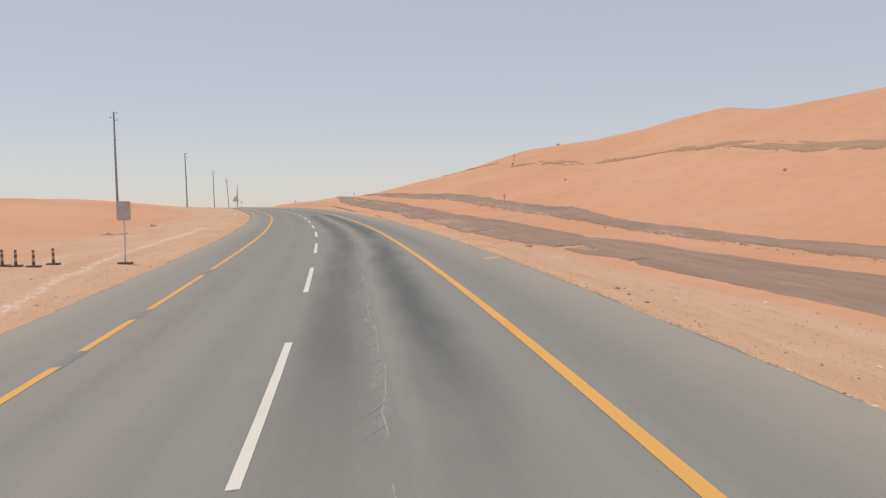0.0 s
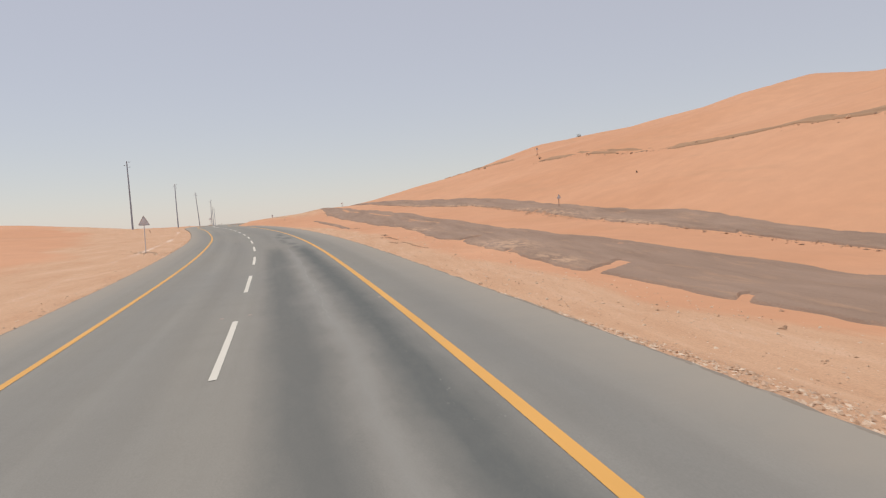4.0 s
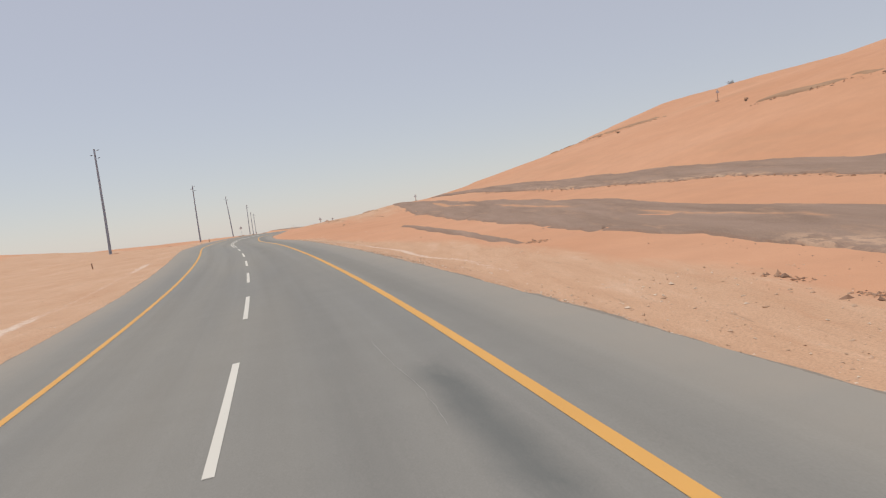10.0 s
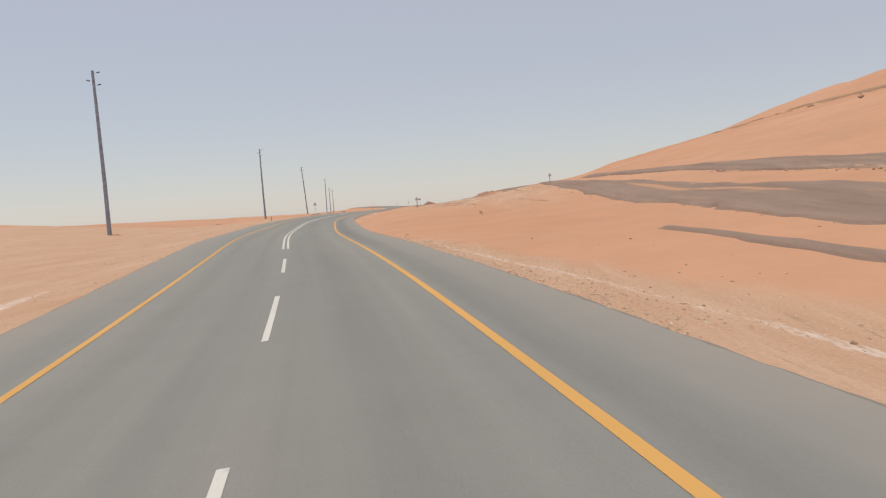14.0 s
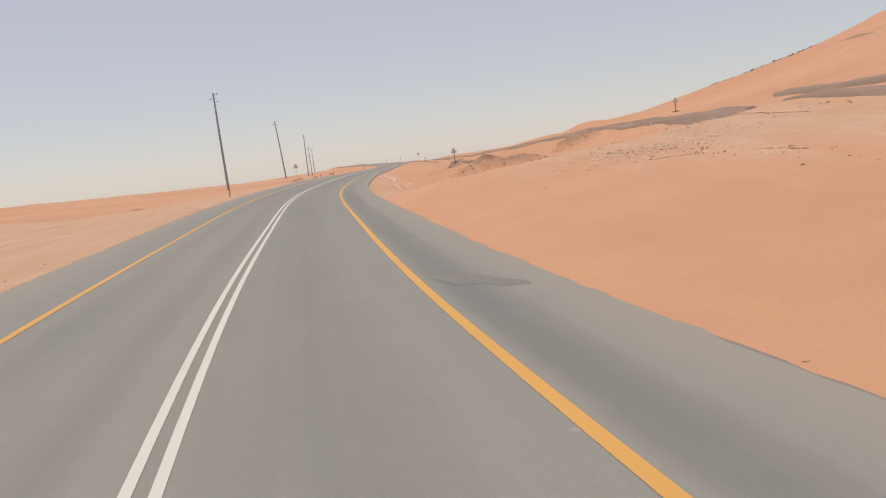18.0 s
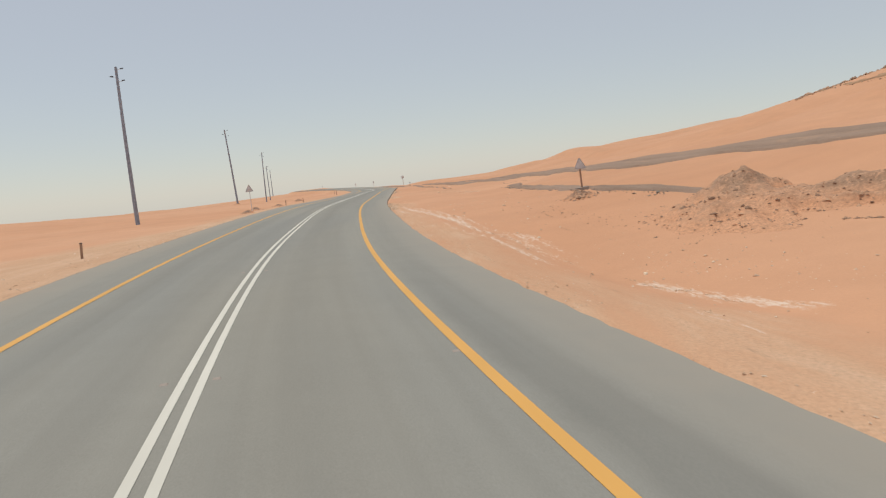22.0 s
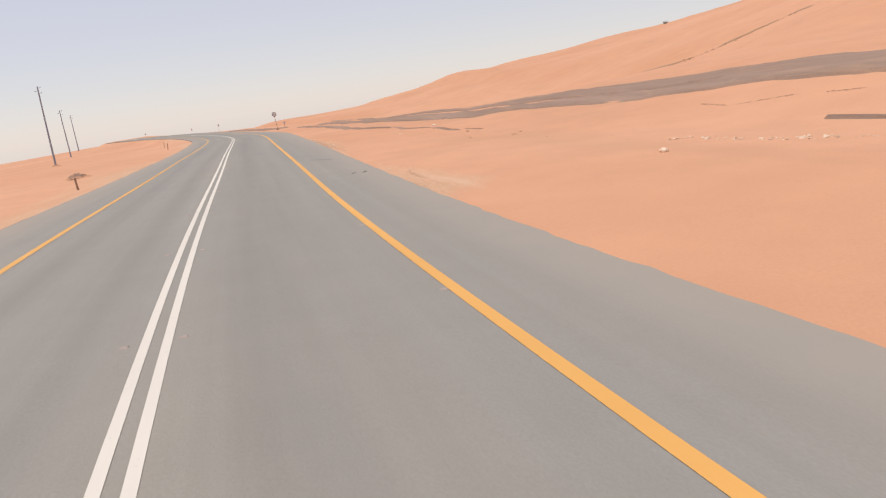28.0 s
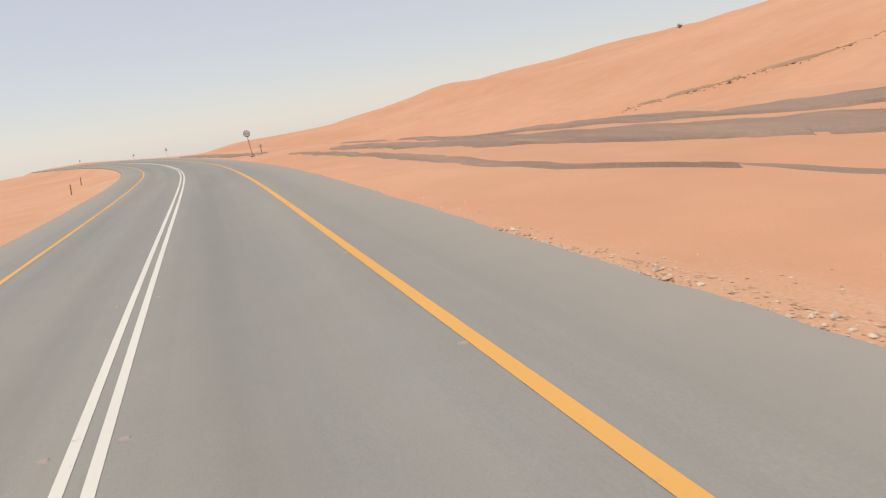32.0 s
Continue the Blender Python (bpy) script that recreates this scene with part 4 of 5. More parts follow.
def stud_mesh():
    bm = bmesh.new()
    bmesh.ops.create_cube(bm, size=1, matrix=Matrix.Translation((0, 0, 0.008)) @ Matrix.Diagonal((0.11, 0.09, 0.016, 1)))
    for v in bm.verts:
        if v.co.z > 0.01:
            v.co.x *= 0.75
            v.co.y *= 0.55
    me = bpy.data.meshes.new("road_stud")
    bm.to_mesh(me)
    bm.free()
    me.materials.append(CONCRETE)
    return me


STUD = stud_mesh()
stud_s = [S_AT(62.4)] + [S_AT(213.9) + DASH_CYCLE * k for k in range(-1, 7)] + [S_AT(300.9) + DASH_CYCLE / 2 * k for k in range(0, 26)]
for s in stud_s:
    for d in (-0.36, 0.30, HALF_RIGHT - 0.14):
        ob = new("road_stud", STUD)
        ob.matrix_world = Matrix.Translation(on_road(s, d)) @ pose(0, 0, 0, 0, 0, heading_at(s))
        ob.parent = road


# ---- scraps of tyre on the shoulder ----
RUBBER = plain("torn_black_rubber", (0.07, 0.065, 0.06), 0.8, 0, 0.3, 20)


def tyre_scrap(s0, d0, length, turn, seed):
    """A torn, curling strip of tread."""
    rnd = random.Random(seed)
    bm = bmesh.new()
    rings = []
    for i in range(9):
        t = i / 8 - 0.5
        w, lift = 0.035 * (1 - 1.2 * t * t) + rnd.uniform(-0.006, 0.006), 0.012 + 0.05 * max(0, t + 0.1) ** 1.5
        x, bend = t * length, 0.09 * math.sin(t * 3 + seed)
        rings.append([bm.verts.new((x, bend + o * w, lift + h)) for o, h in ((-1, 0), (-0.4, 0.012), (0.4, 0.012), (1, 0), (0, -0.006))])
    for a, b in zip(rings, rings[1:]):
        for i in range(5):
            bm.faces.new((a[i], a[(i + 1) % 5], b[(i + 1) % 5], b[i]))
    bm.faces.new(rings[0])
    bm.faces.new(rings[-1][::-1])
    ob = new("tyre_scrap", bpy.data.meshes.new("tyre_scrap"))
    bm.to_mesh(ob.data)
    bm.free()
    ob.data.materials.append(RUBBER)
    ob.matrix_world = Matrix.Translation(on_road(s0, d0, 0.0)) @ pose(0, 0, 0, 0, 0, turn)
    return tagged(ob, "torn black strip of tyre tread on the road shoulder", "tyre scrap", "tyre scraps")


tyre_scrap(340.4, 5.05, 0.2, 12, 1)
tyre_scrap(340.3, 5.45, 0.09, 40, 2)


# ---- helpers for things ----
def tube(bm, r0, r1, z0, z1, n=10, x=0, y=0):
    m = Matrix.Translation((x, y, (z0 + z1) / 2))
    return bmesh.ops.create_cone(bm, cap_ends=True, segments=n, radius1=r0, radius2=r1, depth=z1 - z0, matrix=m)


def box(bm, cx, cy, cz, sx, sy, sz):
    return bmesh.ops.create_cube(bm, size=1, matrix=Matrix.Translation((cx, cy, cz)) @ Matrix.Diagonal((sx, sy, sz, 1)))


def place(y, u):
    x = float(np.interp(y, AXIS_Y, AXIS_X)) + u
    return Vector((x, y, ground_at(x, y)))


def road_heading(y):
    return heading_at(S_AT(y))


# ---- utility poles ----
def utility_pole(x, y, height, lean):
    top = new("utility_pole")
    top.matrix_world = pose(x, y, ground_at(x, y), 0, -lean, 0)
    bm = bmesh.new()
    n, rings = 12, 14
    loops = []
    for k in range(rings + 1):
        t = k / rings
        z = -0.8 + (height + 0.8) * t
        r = 0.215 - 0.09 * t
        bend = 0.05 * math.sin(t * 3.0 + x)
        loops.append([bm.verts.new((bend + r * math.cos(a) * (1 + 0.03 * math.sin(5 * a + k)), r * math.sin(a), z)) for a in (i / n * math.tau for i in range(n))])
    for a, b in zip(loops, loops[1:]):
        for i in range(n):
            bm.faces.new((a[i], a[(i + 1) % n], b[(i + 1) % n], b[i]))
    bm.faces.new(loops[-1])
    part("shaft", bm, POLE, top)
    for side, drop in ((1, 0.25), (-1, 0.95), (1, 1.4)):
        bm = bmesh.new()
        bmesh.ops.create_cone(bm, cap_ends=True, segments=6, radius1=0.02, radius2=0.02, depth=0.5,
                              matrix=Matrix.Translation((side * 0.32, 0, height - drop)) @ pose(0, 0, 0, 0, 78 * side, 0))
        bracket = part("bracket", bm, METAL, top)
        bm = bmesh.new()
        for k, r in enumerate((0.045, 0.075, 0.05, 0.075, 0.045)):
            bmesh.ops.create_cone(bm, cap_ends=True, segments=8, radius1=r, radius2=r * 0.8, depth=0.075,
                                  matrix=Matrix.Translation((side * (0.40 + 0.065 * k), 0, height - drop + 0.02 + 0.012 * k)) @ pose(0, 0, 0, 0, 80 * side, 0))
        ins = part("insulator", bm, INSULATOR, bracket, "dark ceramic insulator")
    return tagged(top, "tall weathered grey wooden utility pole with three insulators", "utility pole", "power line poles")


for x, y, h, lean in ((-39.8, 129.7, 16.1, 0), (-49.8, 223.0, 15.8, 0), (-59.9, 315.7, 15.5, 0), (-69.0, 401.7, 16.2, 3.2), (-77.7, 482.8, 16.6, -0.5), (-92.5, 572.2, 15.0, 0), (-105.6, 654.6, 15.0, 0)):
    utility_pole(x, y, h, lean)


# ---- signs ----
def rounded_plate(bm, outline, y0, y1):
    back = [bm.verts.new((a, y0, b)) for a, b in outline]
    front = [bm.verts.new((a, y1, b)) for a, b in outline]
    n = len(outline)
    bm.faces.new(back)
    bm.faces.new(front[::-1])
    for i in range(n):
        bm.faces.new((back[i], front[i], front[(i + 1) % n], back[(i + 1) % n]))


def triangle(top, size, cut=0.07):
    h = size * 0.87
    pts = [(-size / 2 + cut, top - h), (size / 2 - cut, top - h), (size / 2 - cut * 0.4, top - h + cut), (cut * 0.5, top - cut * 0.5), (-cut * 0.5, top - cut * 0.5), (-size / 2 + cut * 0.4, top - h + cut)]
    return pts


def warning_sign(place_at, height, size, heading, lean, post_mat, post_r, label, slab=False, thing="warning_sign"):
    top = new(thing)
    top.matrix_world = Matrix.Translation(place_at) @ pose(0, 0, 0, 0, lean, heading)
    bm = bmesh.new()
    tube(bm, post_r, post_r, -0.5, height - 0.1, 8)
    part("post", bm, post_mat, top)
    bm = bmesh.new()
    rounded_plate(bm, triangle(height, size), -post_r - 0.012, -post_r)
    plate = part("plate", bm, METAL, top, "dull grey triangular plate")
    bm = bmesh.new()
    o, i = triangle(height, size), [(a * 0.8, height - size * 0.56 + (b - height + size * 0.56) * 0.8) for a, b in triangle(height, size)]
    vo, vi = [bm.verts.new((a, -post_r - 0.018, b)) for a, b in o], [bm.verts.new((a, -post_r - 0.018, b)) for a, b in i]
    for k in range(len(o)):
        j = (k + 1) % len(o)
        bm.faces.new((vo[k], vo[j], vi[j], vi[k]))
    part("rim", bm, PALE_RIM, plate, "slightly darker rim")
    for dz in (0.3, 0.62):
        bm = bmesh.new()
        box(bm, 0, 0, height - size * dz - 0.1, post_r * 2 + 0.05, post_r * 2 + 0.012, 0.04)
        part("clamp", bm, METAL, top)
    bm = bmesh.new()
    if slab:
        box(bm, 0, 0, 0.03, size * 0.9, size * 0.6, 0.16)
    else:
        tube(bm, 0.17, 0.12, -0.3, 0.05, 9)
    part("footing", bm, CONCRETE, top)
    return tagged(top, label, "road sign", "roadside signs")


BACK = "grey back of a triangular road sign on a thin post"
OLD = "weathered triangular warning sign on a brown post in sand"
for (x, y, h), size, lean, kind, raised in zip(((-16.4, 105.5, 2.99), (-49.7, 321.4, 2.91), (29.6, 145.7, 1.93), (49.5, 230.5, 2.0), (-1.5, 270.3, 1.43), (-23.5, 280.8, 1.73)), (0.9, 0.9, 0.72, 0.75, 0.62, 0.72), (1, -1, 0, 1, -1, -2.5), "BBOOOO", (0, 0, 0, 0, 0, 0.36)):
    warning_sign(Vector((x, y, ground_at(x, y) + raised)), h, size, road_heading(y) + (0 if kind == "B" else 4), lean, METAL if kind == "B" else RUST,
                 0.035 if kind == "B" else 0.055, BACK if kind == "B" else OLD, kind == "O")


def round_sign(place_at, height, heading, lean):
    top = new("no_overtaking_sign")
    top.matrix_world = Matrix.Translation(place_at) @ pose(0, 0, 0, 0, lean, heading)
    bm = bmesh.new()
    tube(bm, 0.04, 0.04, -0.5, height, 8)
    part("post", bm, RUST, top)
    disc = lambda r, y0, y1: [(r * math.cos(k / 28 * math.tau), height - 0.36 + r * math.sin(k / 28 * math.tau)) for k in range(28)]
    bm = bmesh.new()
    rounded_plate(bm, disc(0.38, 0, 0), -0.066, -0.046)
    plate = part("plate", bm, FACE, top, "faded white round plate")
    bm = bmesh.new()
    o, i = disc(0.38, 0, 0), disc(0.31, 0, 0)
    vo, vi = [bm.verts.new((a, -0.071, b)) for a, b in o], [bm.verts.new((a, -0.071, b)) for a, b in i]
    for k in range(28):
        j = (k + 1) % 28
        bm.faces.new((vo[k], vo[j], vi[j], vi[k]))
    part("border", bm, RING, plate, "faded dark border ring")
    for cx in (-0.13, 0.13):
        bm = bmesh.new()
        box(bm, cx, -0.07, height - 0.39, 0.17, 0.008, 0.07)
        box(bm, cx, -0.07, height - 0.335, 0.1, 0.008, 0.05)
        part("symbol", bm, RING, plate, "faded dark vehicle shape")
    bm = bmesh.new()
    box(bm, 0, 0, 0.02, 0.5, 0.3, 0.2)
    part("footing", bm, CONCRETE, top)
    return tagged(top, "round faded no-overtaking sign on a brown post", "road sign", "roadside signs")


x, y, h = -33.0, 443.8, 3.04
round_sign(Vector((x, y, ground_at(x, y))), h, road_heading(y), -4)
for station, tall in ((537, 2.3), (578, 1.9), (645, 2.3)):
    spot = on_road(station, 8.0)
    warning_sign(Vector((spot.x, spot.y, ground_at(spot.x, spot.y))), tall, 0.8, heading_at(station) + 25, 0, METAL, 0.035, BACK)
warning_sign(place(452, 10.6), 1.2, 0.5, road_heading(452), 0, RUST, 0.05, OLD)


def board_sign(place_at, height, heading):
    top = new("information_sign")
    top.matrix_world = Matrix.Translation(place_at) @ pose(0, 0, 0, 0, 1, heading)
    bm = bmesh.new()
    tube(bm, 0.035, 0.035, -0.4, height - 0.05, 8)
    part("post", bm, METAL, top)
    bm = bmesh.new()
    w, h, c = 0.28, 0.79, 0.05
    o = [(-w + c, height - h), (w - c, height - h), (w, height - h + c), (w, height - c), (w - c, height), (-w + c, height), (-w, height - c), (-w, height - h + c)]
    rounded_plate(bm, o, -0.055, -0.04)
    part("plate", bm, PALE_RIM, top, "dull grey rectangular plate")
    bm = bmesh.new()
    box(bm, 0, 0, 0.03, 0.55, 0.35, 0.1)
    part("footing", bm, BLACK, top)
    return tagged(top, "grey back of a rectangular road sign on a post", "road sign", "roadside signs")


board_sign(place(31.7, -7.8), 2.6, road_heading(31.7))


def bollard(place_at, heading, lean):
    top = new("warning_bollard")
    top.matrix_world = Matrix.Translation(place_at) @ pose(0, 0, 0, lean, 0, heading)
    bm = bmesh.new()
    box(bm, 0, 0, 0.03, 0.5, 0.3, 0.08)
    part("foot", bm, BLACK, top)
    z = 0.06
    for k, (h, mat) in enumerate(((0.16, BLACK), (0.14, PALE_YELLOW), (0.13, BLACK), (0.1, PALE_YELLOW), (0.09, BLACK))):
        bm = bmesh.new()
        tube(bm, 0.058 - 0.002 * k, 0.057 - 0.002 * k, z, z + h, 10)
        part("band", bm, mat, top, "faded yellow band" if mat is PALE_YELLOW else "dark band")
        z += h
    return tagged(top, "short banded black and faded yellow bollard on sand", "bollard", "bollards beside the road")


for (y, u), lean in zip(((30.7, -11.7), (30.6, -11.0), (31.6, -10.6), (30.8, -12.25)), (2, -1, 1, 0)):
    bollard(place(y, u), 10 * lean, lean)


def marker_post(place_at, height, lean):
    top = new("marker_post")
    top.matrix_world = Matrix.Translation(place_at) @ pose(0, 0, 0, 0, lean, 12)
    bm = bmesh.new()
    box(bm, 0, 0, height / 2 - 0.15, 0.11, 0.05, height + 0.3)
    bmesh.ops.bevel(bm, geom=bm.edges[:], offset=0.012, segments=1, affect="EDGES")
    part("stake", bm, POST, top)
    bm = bmesh.new()
    box(bm, 0, 0, height + 0.02, 0.12, 0.06, 0.05)
    part("cap", bm, BLACK, top)
    return tagged(top, "short brown marker post standing in sand", "marker post", "marker posts")


for y, u, h, lean in ((273.2, -8.5, 0.65, 3), (175.4, -12.8, 0.45, -4), (339.8, -7.9, 0.6, 2), (428, -9.4, 0.85, 4), (461.6, -11.2, 0.95, 5), (354, -7.6, 0.6, -3)):
    marker_post(place(y, u), h, lean)


# ---- rocks, rubble and heaps ----
BASE_STONE = [(1, 0, 0), (-1, 0, 0), (0, 1, 0), (0, -1, 0), (0, 0, 1), (0, 0, -1)]
STONE_FACES = [(0, 2, 4), (2, 1, 4), (1, 3, 4), (3, 0, 4), (2, 0, 5), (1, 2, 5), (3, 1, 5), (0, 3, 5)]


def stones(name, label, mat, spots, seed, category="stones", flat=1.0, stretch=1.0):
    """Loose stones in one mesh. spots: rows of y, u, size. flat, stretch: thinner, and drawn out along the road."""
    rnd = np.random.RandomState(seed)
    y, u, r = (np.array(v, float) for v in zip(*spots))
    z = ground_height(y, u)
    x = np.interp(y, AXIS_Y, AXIS_X) + u
    base = np.array(BASE_STONE, float)
    n = len(y)
    v = base[None] * (0.6 + 0.7 * rnd.rand(n, 6, 1)) + 0.25 * rnd.randn(n, 6, 3) * 0.6
    v = v * r[:, None, None] * np.stack([0.8 + 0.6 * rnd.rand(n), 0.8 + 0.6 * rnd.rand(n), flat * (0.45 + 0.35 * rnd.rand(n))], 1)[:, None]
    a = rnd.rand(n) * math.tau
    c, s = np.cos(a)[:, None], np.sin(a)[:, None]
    v = np.stack([v[..., 0] * c - v[..., 1] * s, (v[..., 0] * s + v[..., 1] * c) * stretch, v[..., 2]], 2)
    v += np.stack([x, y, z + r * 0.18], 1)[:, None]
    f = (np.array(STONE_FACES)[None] + 6 * np.arange(n)[:, None, None]).reshape(-1, 3)
    return tagged(new(name, mesh(name, v.reshape(-1, 3).tolist(), f.tolist(), mat)), label, category, kind="stuff")


rng = np.random.RandomState(4)


def verge_spots(count, y0, y1, side, reach, size):
    out = []
    while len(out) < count:
        y = rng.uniform(y0, y1)
        off = rng.exponential(reach)
        u = (EDGE_RIGHT + 0.05 + off) if side > 0 else -(EDGE_LEFT + 0.05 + off)
        if rng.rand() < float(verge_gravel(np.array(y), np.array(u))) and float(vnoise(np.array(y), np.array(u), 4.0, 77)) > -0.35:
            out.append((y, u, size * min(2.0, 0.5 + rng.exponential(0.6))))
    return out


stones("gravel", "loose pale gravel along the broken road edge", GRAVEL, verge_spots(11000, 2, 150, 1, 1.3, 0.029), 1)
stones("gravel", "loose pale gravel along the broken road edge", GRAVEL, verge_spots(4000, 150, 204, 1, 1.2, 0.019), 4)
stones("gravel", "loose pale gravel along the broken road edge", GRAVEL, verge_spots(2200, 240, 385, 1, 0.8, 0.013), 2)
stones("gravel", "loose pale gravel along the broken road edge", GRAVEL, verge_spots(2500, 5, 300, -1, 1.5, 0.022), 3)
CRUMB = stone_mix("asphalt_crumbs", (0.17, 0.14, 0.115), (0.26, 0.22, 0.18), (0.38, 0.29, 0.21))
for k, side in enumerate((1, -1)):
    edge = EDGE_RIGHT if side > 0 else EDGE_LEFT
    crumbs = [(y, side * (edge + 0.02 + 0.07 * rng.randn()), min(0.045, 0.012 + 0.014 * rng.exponential())) for y in rng.uniform(3, 205, 4200 if side > 0 else 2200)]
    stones("asphalt_crumbs", "dark crumbs of asphalt along the broken road edge", CRUMB, [c for c in crumbs if vnoise(np.array(c[0]), np.array(side), 3.0, 78) > -0.3], 30 + k)
stones("scattered_stones", "scattered pale stones on sand", GRAVEL,
       [(rng.uniform(10, 200), rng.uniform(8, 15), 0.014 + 0.016 * rng.exponential()) for _ in range(700)], 5)
stones("scattered_stones", "fine pale pebbles strewn on the verge", GRAVEL,
       [(rng.uniform(8, 135), 7.5 + 10.5 * rng.rand() ** 1.3, 0.012 + 0.014 * rng.exponential()) for _ in range(6000)], 16)
stones("scattered_stones", "scattered pale stones on sand", GRAVEL,
       [(rng.uniform(238, 300), rng.uniform(8, 17), 0.012 + 0.016 * rng.exponential()) for _ in range(420)], 6)
field = [(237 + 8 * rng.randn(), 22 + 3.5 * rng.randn(), 0.012 + 0.014 * rng.exponential()) for _ in range(1500)]
stones("rubble_field", "field of pale broken stones on the dune slope", LIMESTONE, [(y, max(u, 14), min(r, 0.06)) for y, u, r in field], 7, flat=0.6)
field = [(227.5 + 0.35 * (u - 16) + 1.9 * rng.randn(), u, min(0.075, 0.014 + 0.017 * rng.exponential())) for u in 16.5 + 2.6 * rng.randn(1900)]
stones("rubble_field", "band of pale broken stones below a rubble knoll", LIMESTONE, [f for f in field if f[1] > 11.5 and vnoise(np.array(f[0]), np.array(f[1]), 2.2, 52) > -0.25], 17, flat=0.6)


def slab_row(points, seed, dense=36, size=0.05):
    """A thin broken ledge: flat clay slabs strewn along a line of (y, u) points, in runs with gaps."""
    a = np.array(points, float)
    n = int(dense * np.hypot(*np.diff(a, axis=0).T).sum())
    rnd = np.random.RandomState(seed)
    t = rnd.rand(n) * (len(a) - 1)
    y, u = np.interp(t, np.arange(len(a)), a[:, 0]), np.interp(t, np.arange(len(a)), a[:, 1])
    keep = vnoise(y, u, 1.6, seed) > -0.45
    keep = keep if keep.any() else ~keep
    u = u + 0.16 * vnoise(y, 0 * y, 2.2, seed + 1) + 0.05 * rnd.randn(n)
    r = size * (0.4 + 0.8 * rnd.rand(n))
    stones("clay_ledge", "thin broken ledge of brown clay slabs in sand", RUBBLE, [c for c, k in zip(zip(y, u, r), keep) if k], seed, "clay ledge")


for k, points in enumerate((((109, 15.3), (113, 14.9), (119, 15.1)), ((123, 15.4), (128.2, 15.6)), ((118, 14.2), (120, 14.1)), ((332.7, 23.4), (335.5, 22.5), (337.8, 21.3), (339.7, 21.2)), ((266.5, 18.9), (263.5, 20.8), (260.5, 22.2)), ((262, 16.2), (260, 17.0), (258.2, 17.9)), ((261.5, 19.4), (259.5, 20.2)),
                            ((352, 14.9), (356, 14.4), (359, 14.2)), ((359, 14.0), (363, 13.8), (369.4, 13.4)), ((362, 12.9), (364.5, 12.7)),
                            ((218, 16.3), (221.7, 16.2), (223.5, 14.3)), ((212, 20.8), (218, 20.2)), ((207, 14.8), (212, 15.3)), ((236, 18.6), (242, 18.2)), ((228, 23.0), (235, 23.8)))):
    slab_row(points, 700 + 3 * k, size=0.05 if k < 10 and k != 3 else 0.03)


stones("scattered_stones", "row of pale stones lying on sand", LIMESTONE,
       [(y, float(np.interp(y, (316, 321, 326, 332), (14.3, 15.6, 17.0, 15.2))) + 0.3 * rng.randn(), min(0.09, 0.022 + 0.028 * rng.exponential())) for y in 332 - 16 * rng.rand(150) ** 1.6], 14)
stones("scattered_stones", "cluster of pale stones lying on sand", LIMESTONE,
       [(314.2 + 0.7 * rng.randn(), 14.0 + 0.35 * rng.randn(), min(0.07, 0.018 + 0.018 * rng.exponential())) for _ in range(36)], 15)
stones("scattered_stones", "row of small pale stones lying on sand", LIMESTONE,
       [(y, 14.6 + 0.27 * (y - 246) + 0.12 * rng.randn(), 0.012 + 0.012 * rng.exponential()) for y in rng.uniform(245, 255, 70)], 18)
stones("scattered_stones", "pale stones strewn over flat sand", LIMESTONE,
       [(258.5 + 3.6 * rng.randn(), 11.9 + 0.9 * rng.randn(), min(0.05, 0.01 + 0.012 * rng.exponential())) for _ in range(170)], 24)
stones("scattered_stones", "brown stones strewn over flat sand", RUBBLE,
       [(y, 13.2 + 0.3 * (277 - y) / 2 * rng.rand() + 0.5 * rng.randn(), min(0.05, 0.012 + 0.014 * rng.exponential())) for y in rng.uniform(267, 281, 120)], 25)
stones("clay_lumps", "small brown crumbs of clay lying on sand", RUBBLE,
       [(245.8 + 0.9 * rng.randn(), 10.3 + 0.28 * rng.randn(), 0.012 + 0.013 * rng.exponential()) for _ in range(70)], 19)


# ---- flaking crust along the verge ----
FLAKE = stone_mix("flakes_of_dried_mud", (0.34, 0.205, 0.125), (0.56, 0.335, 0.20), (0.70, 0.47, 0.30), (0.78, 0.58, 0.41))
# darker copy of the flake colours, painting the shade below the crust edge
FLAKE_SHADE = stone_mix("mud_coloured_as_shade", (0.32, 0.20, 0.125), (0.44, 0.27, 0.165))


def flaking_edge(points, seed, dense=26, size=0.055, wide=0.05, label="thin curled edge of dried mud in sand"):
    """Flat flakes of crust in a broken line through (y, u) points, with darker bits at their foot painted as its shade.
    """
    a = np.array(points, float)
    rnd = np.random.RandomState(seed)
    leg = np.concatenate([[0], np.cumsum(np.hypot(*np.diff(a, axis=0).T))])
    t = rnd.rand(int(dense * leg[-1]) + 4) * leg[-1]
    y, u = np.interp(t, leg, a[:, 0]), np.interp(t, leg, a[:, 1]) + 0.06 * np.sin(t * 2.1 + seed)
    keep = vnoise(t, 0 * t, 0.7, seed) > -0.3
    y, u = y[keep], u[keep]
    r = 0.62 * size * (0.35 + 0.7 * rnd.rand(len(y)))
    stones("mud_flakes", label, FLAKE, list(zip(y, u + wide * rnd.randn(len(y)), r)), seed, "mud crust", 0.32, 1.9)
    k = len(y) // 2
    stones("mud_flakes", "dark flakes coloured as the shade under a mud edge", FLAKE_SHADE, list(zip(y[:k], u[:k] - size * 0.5 + 0.5 * wide * rnd.randn(k), 0.7 * r[:k])), seed + 1, "mud crust", 0.4, 2.2)


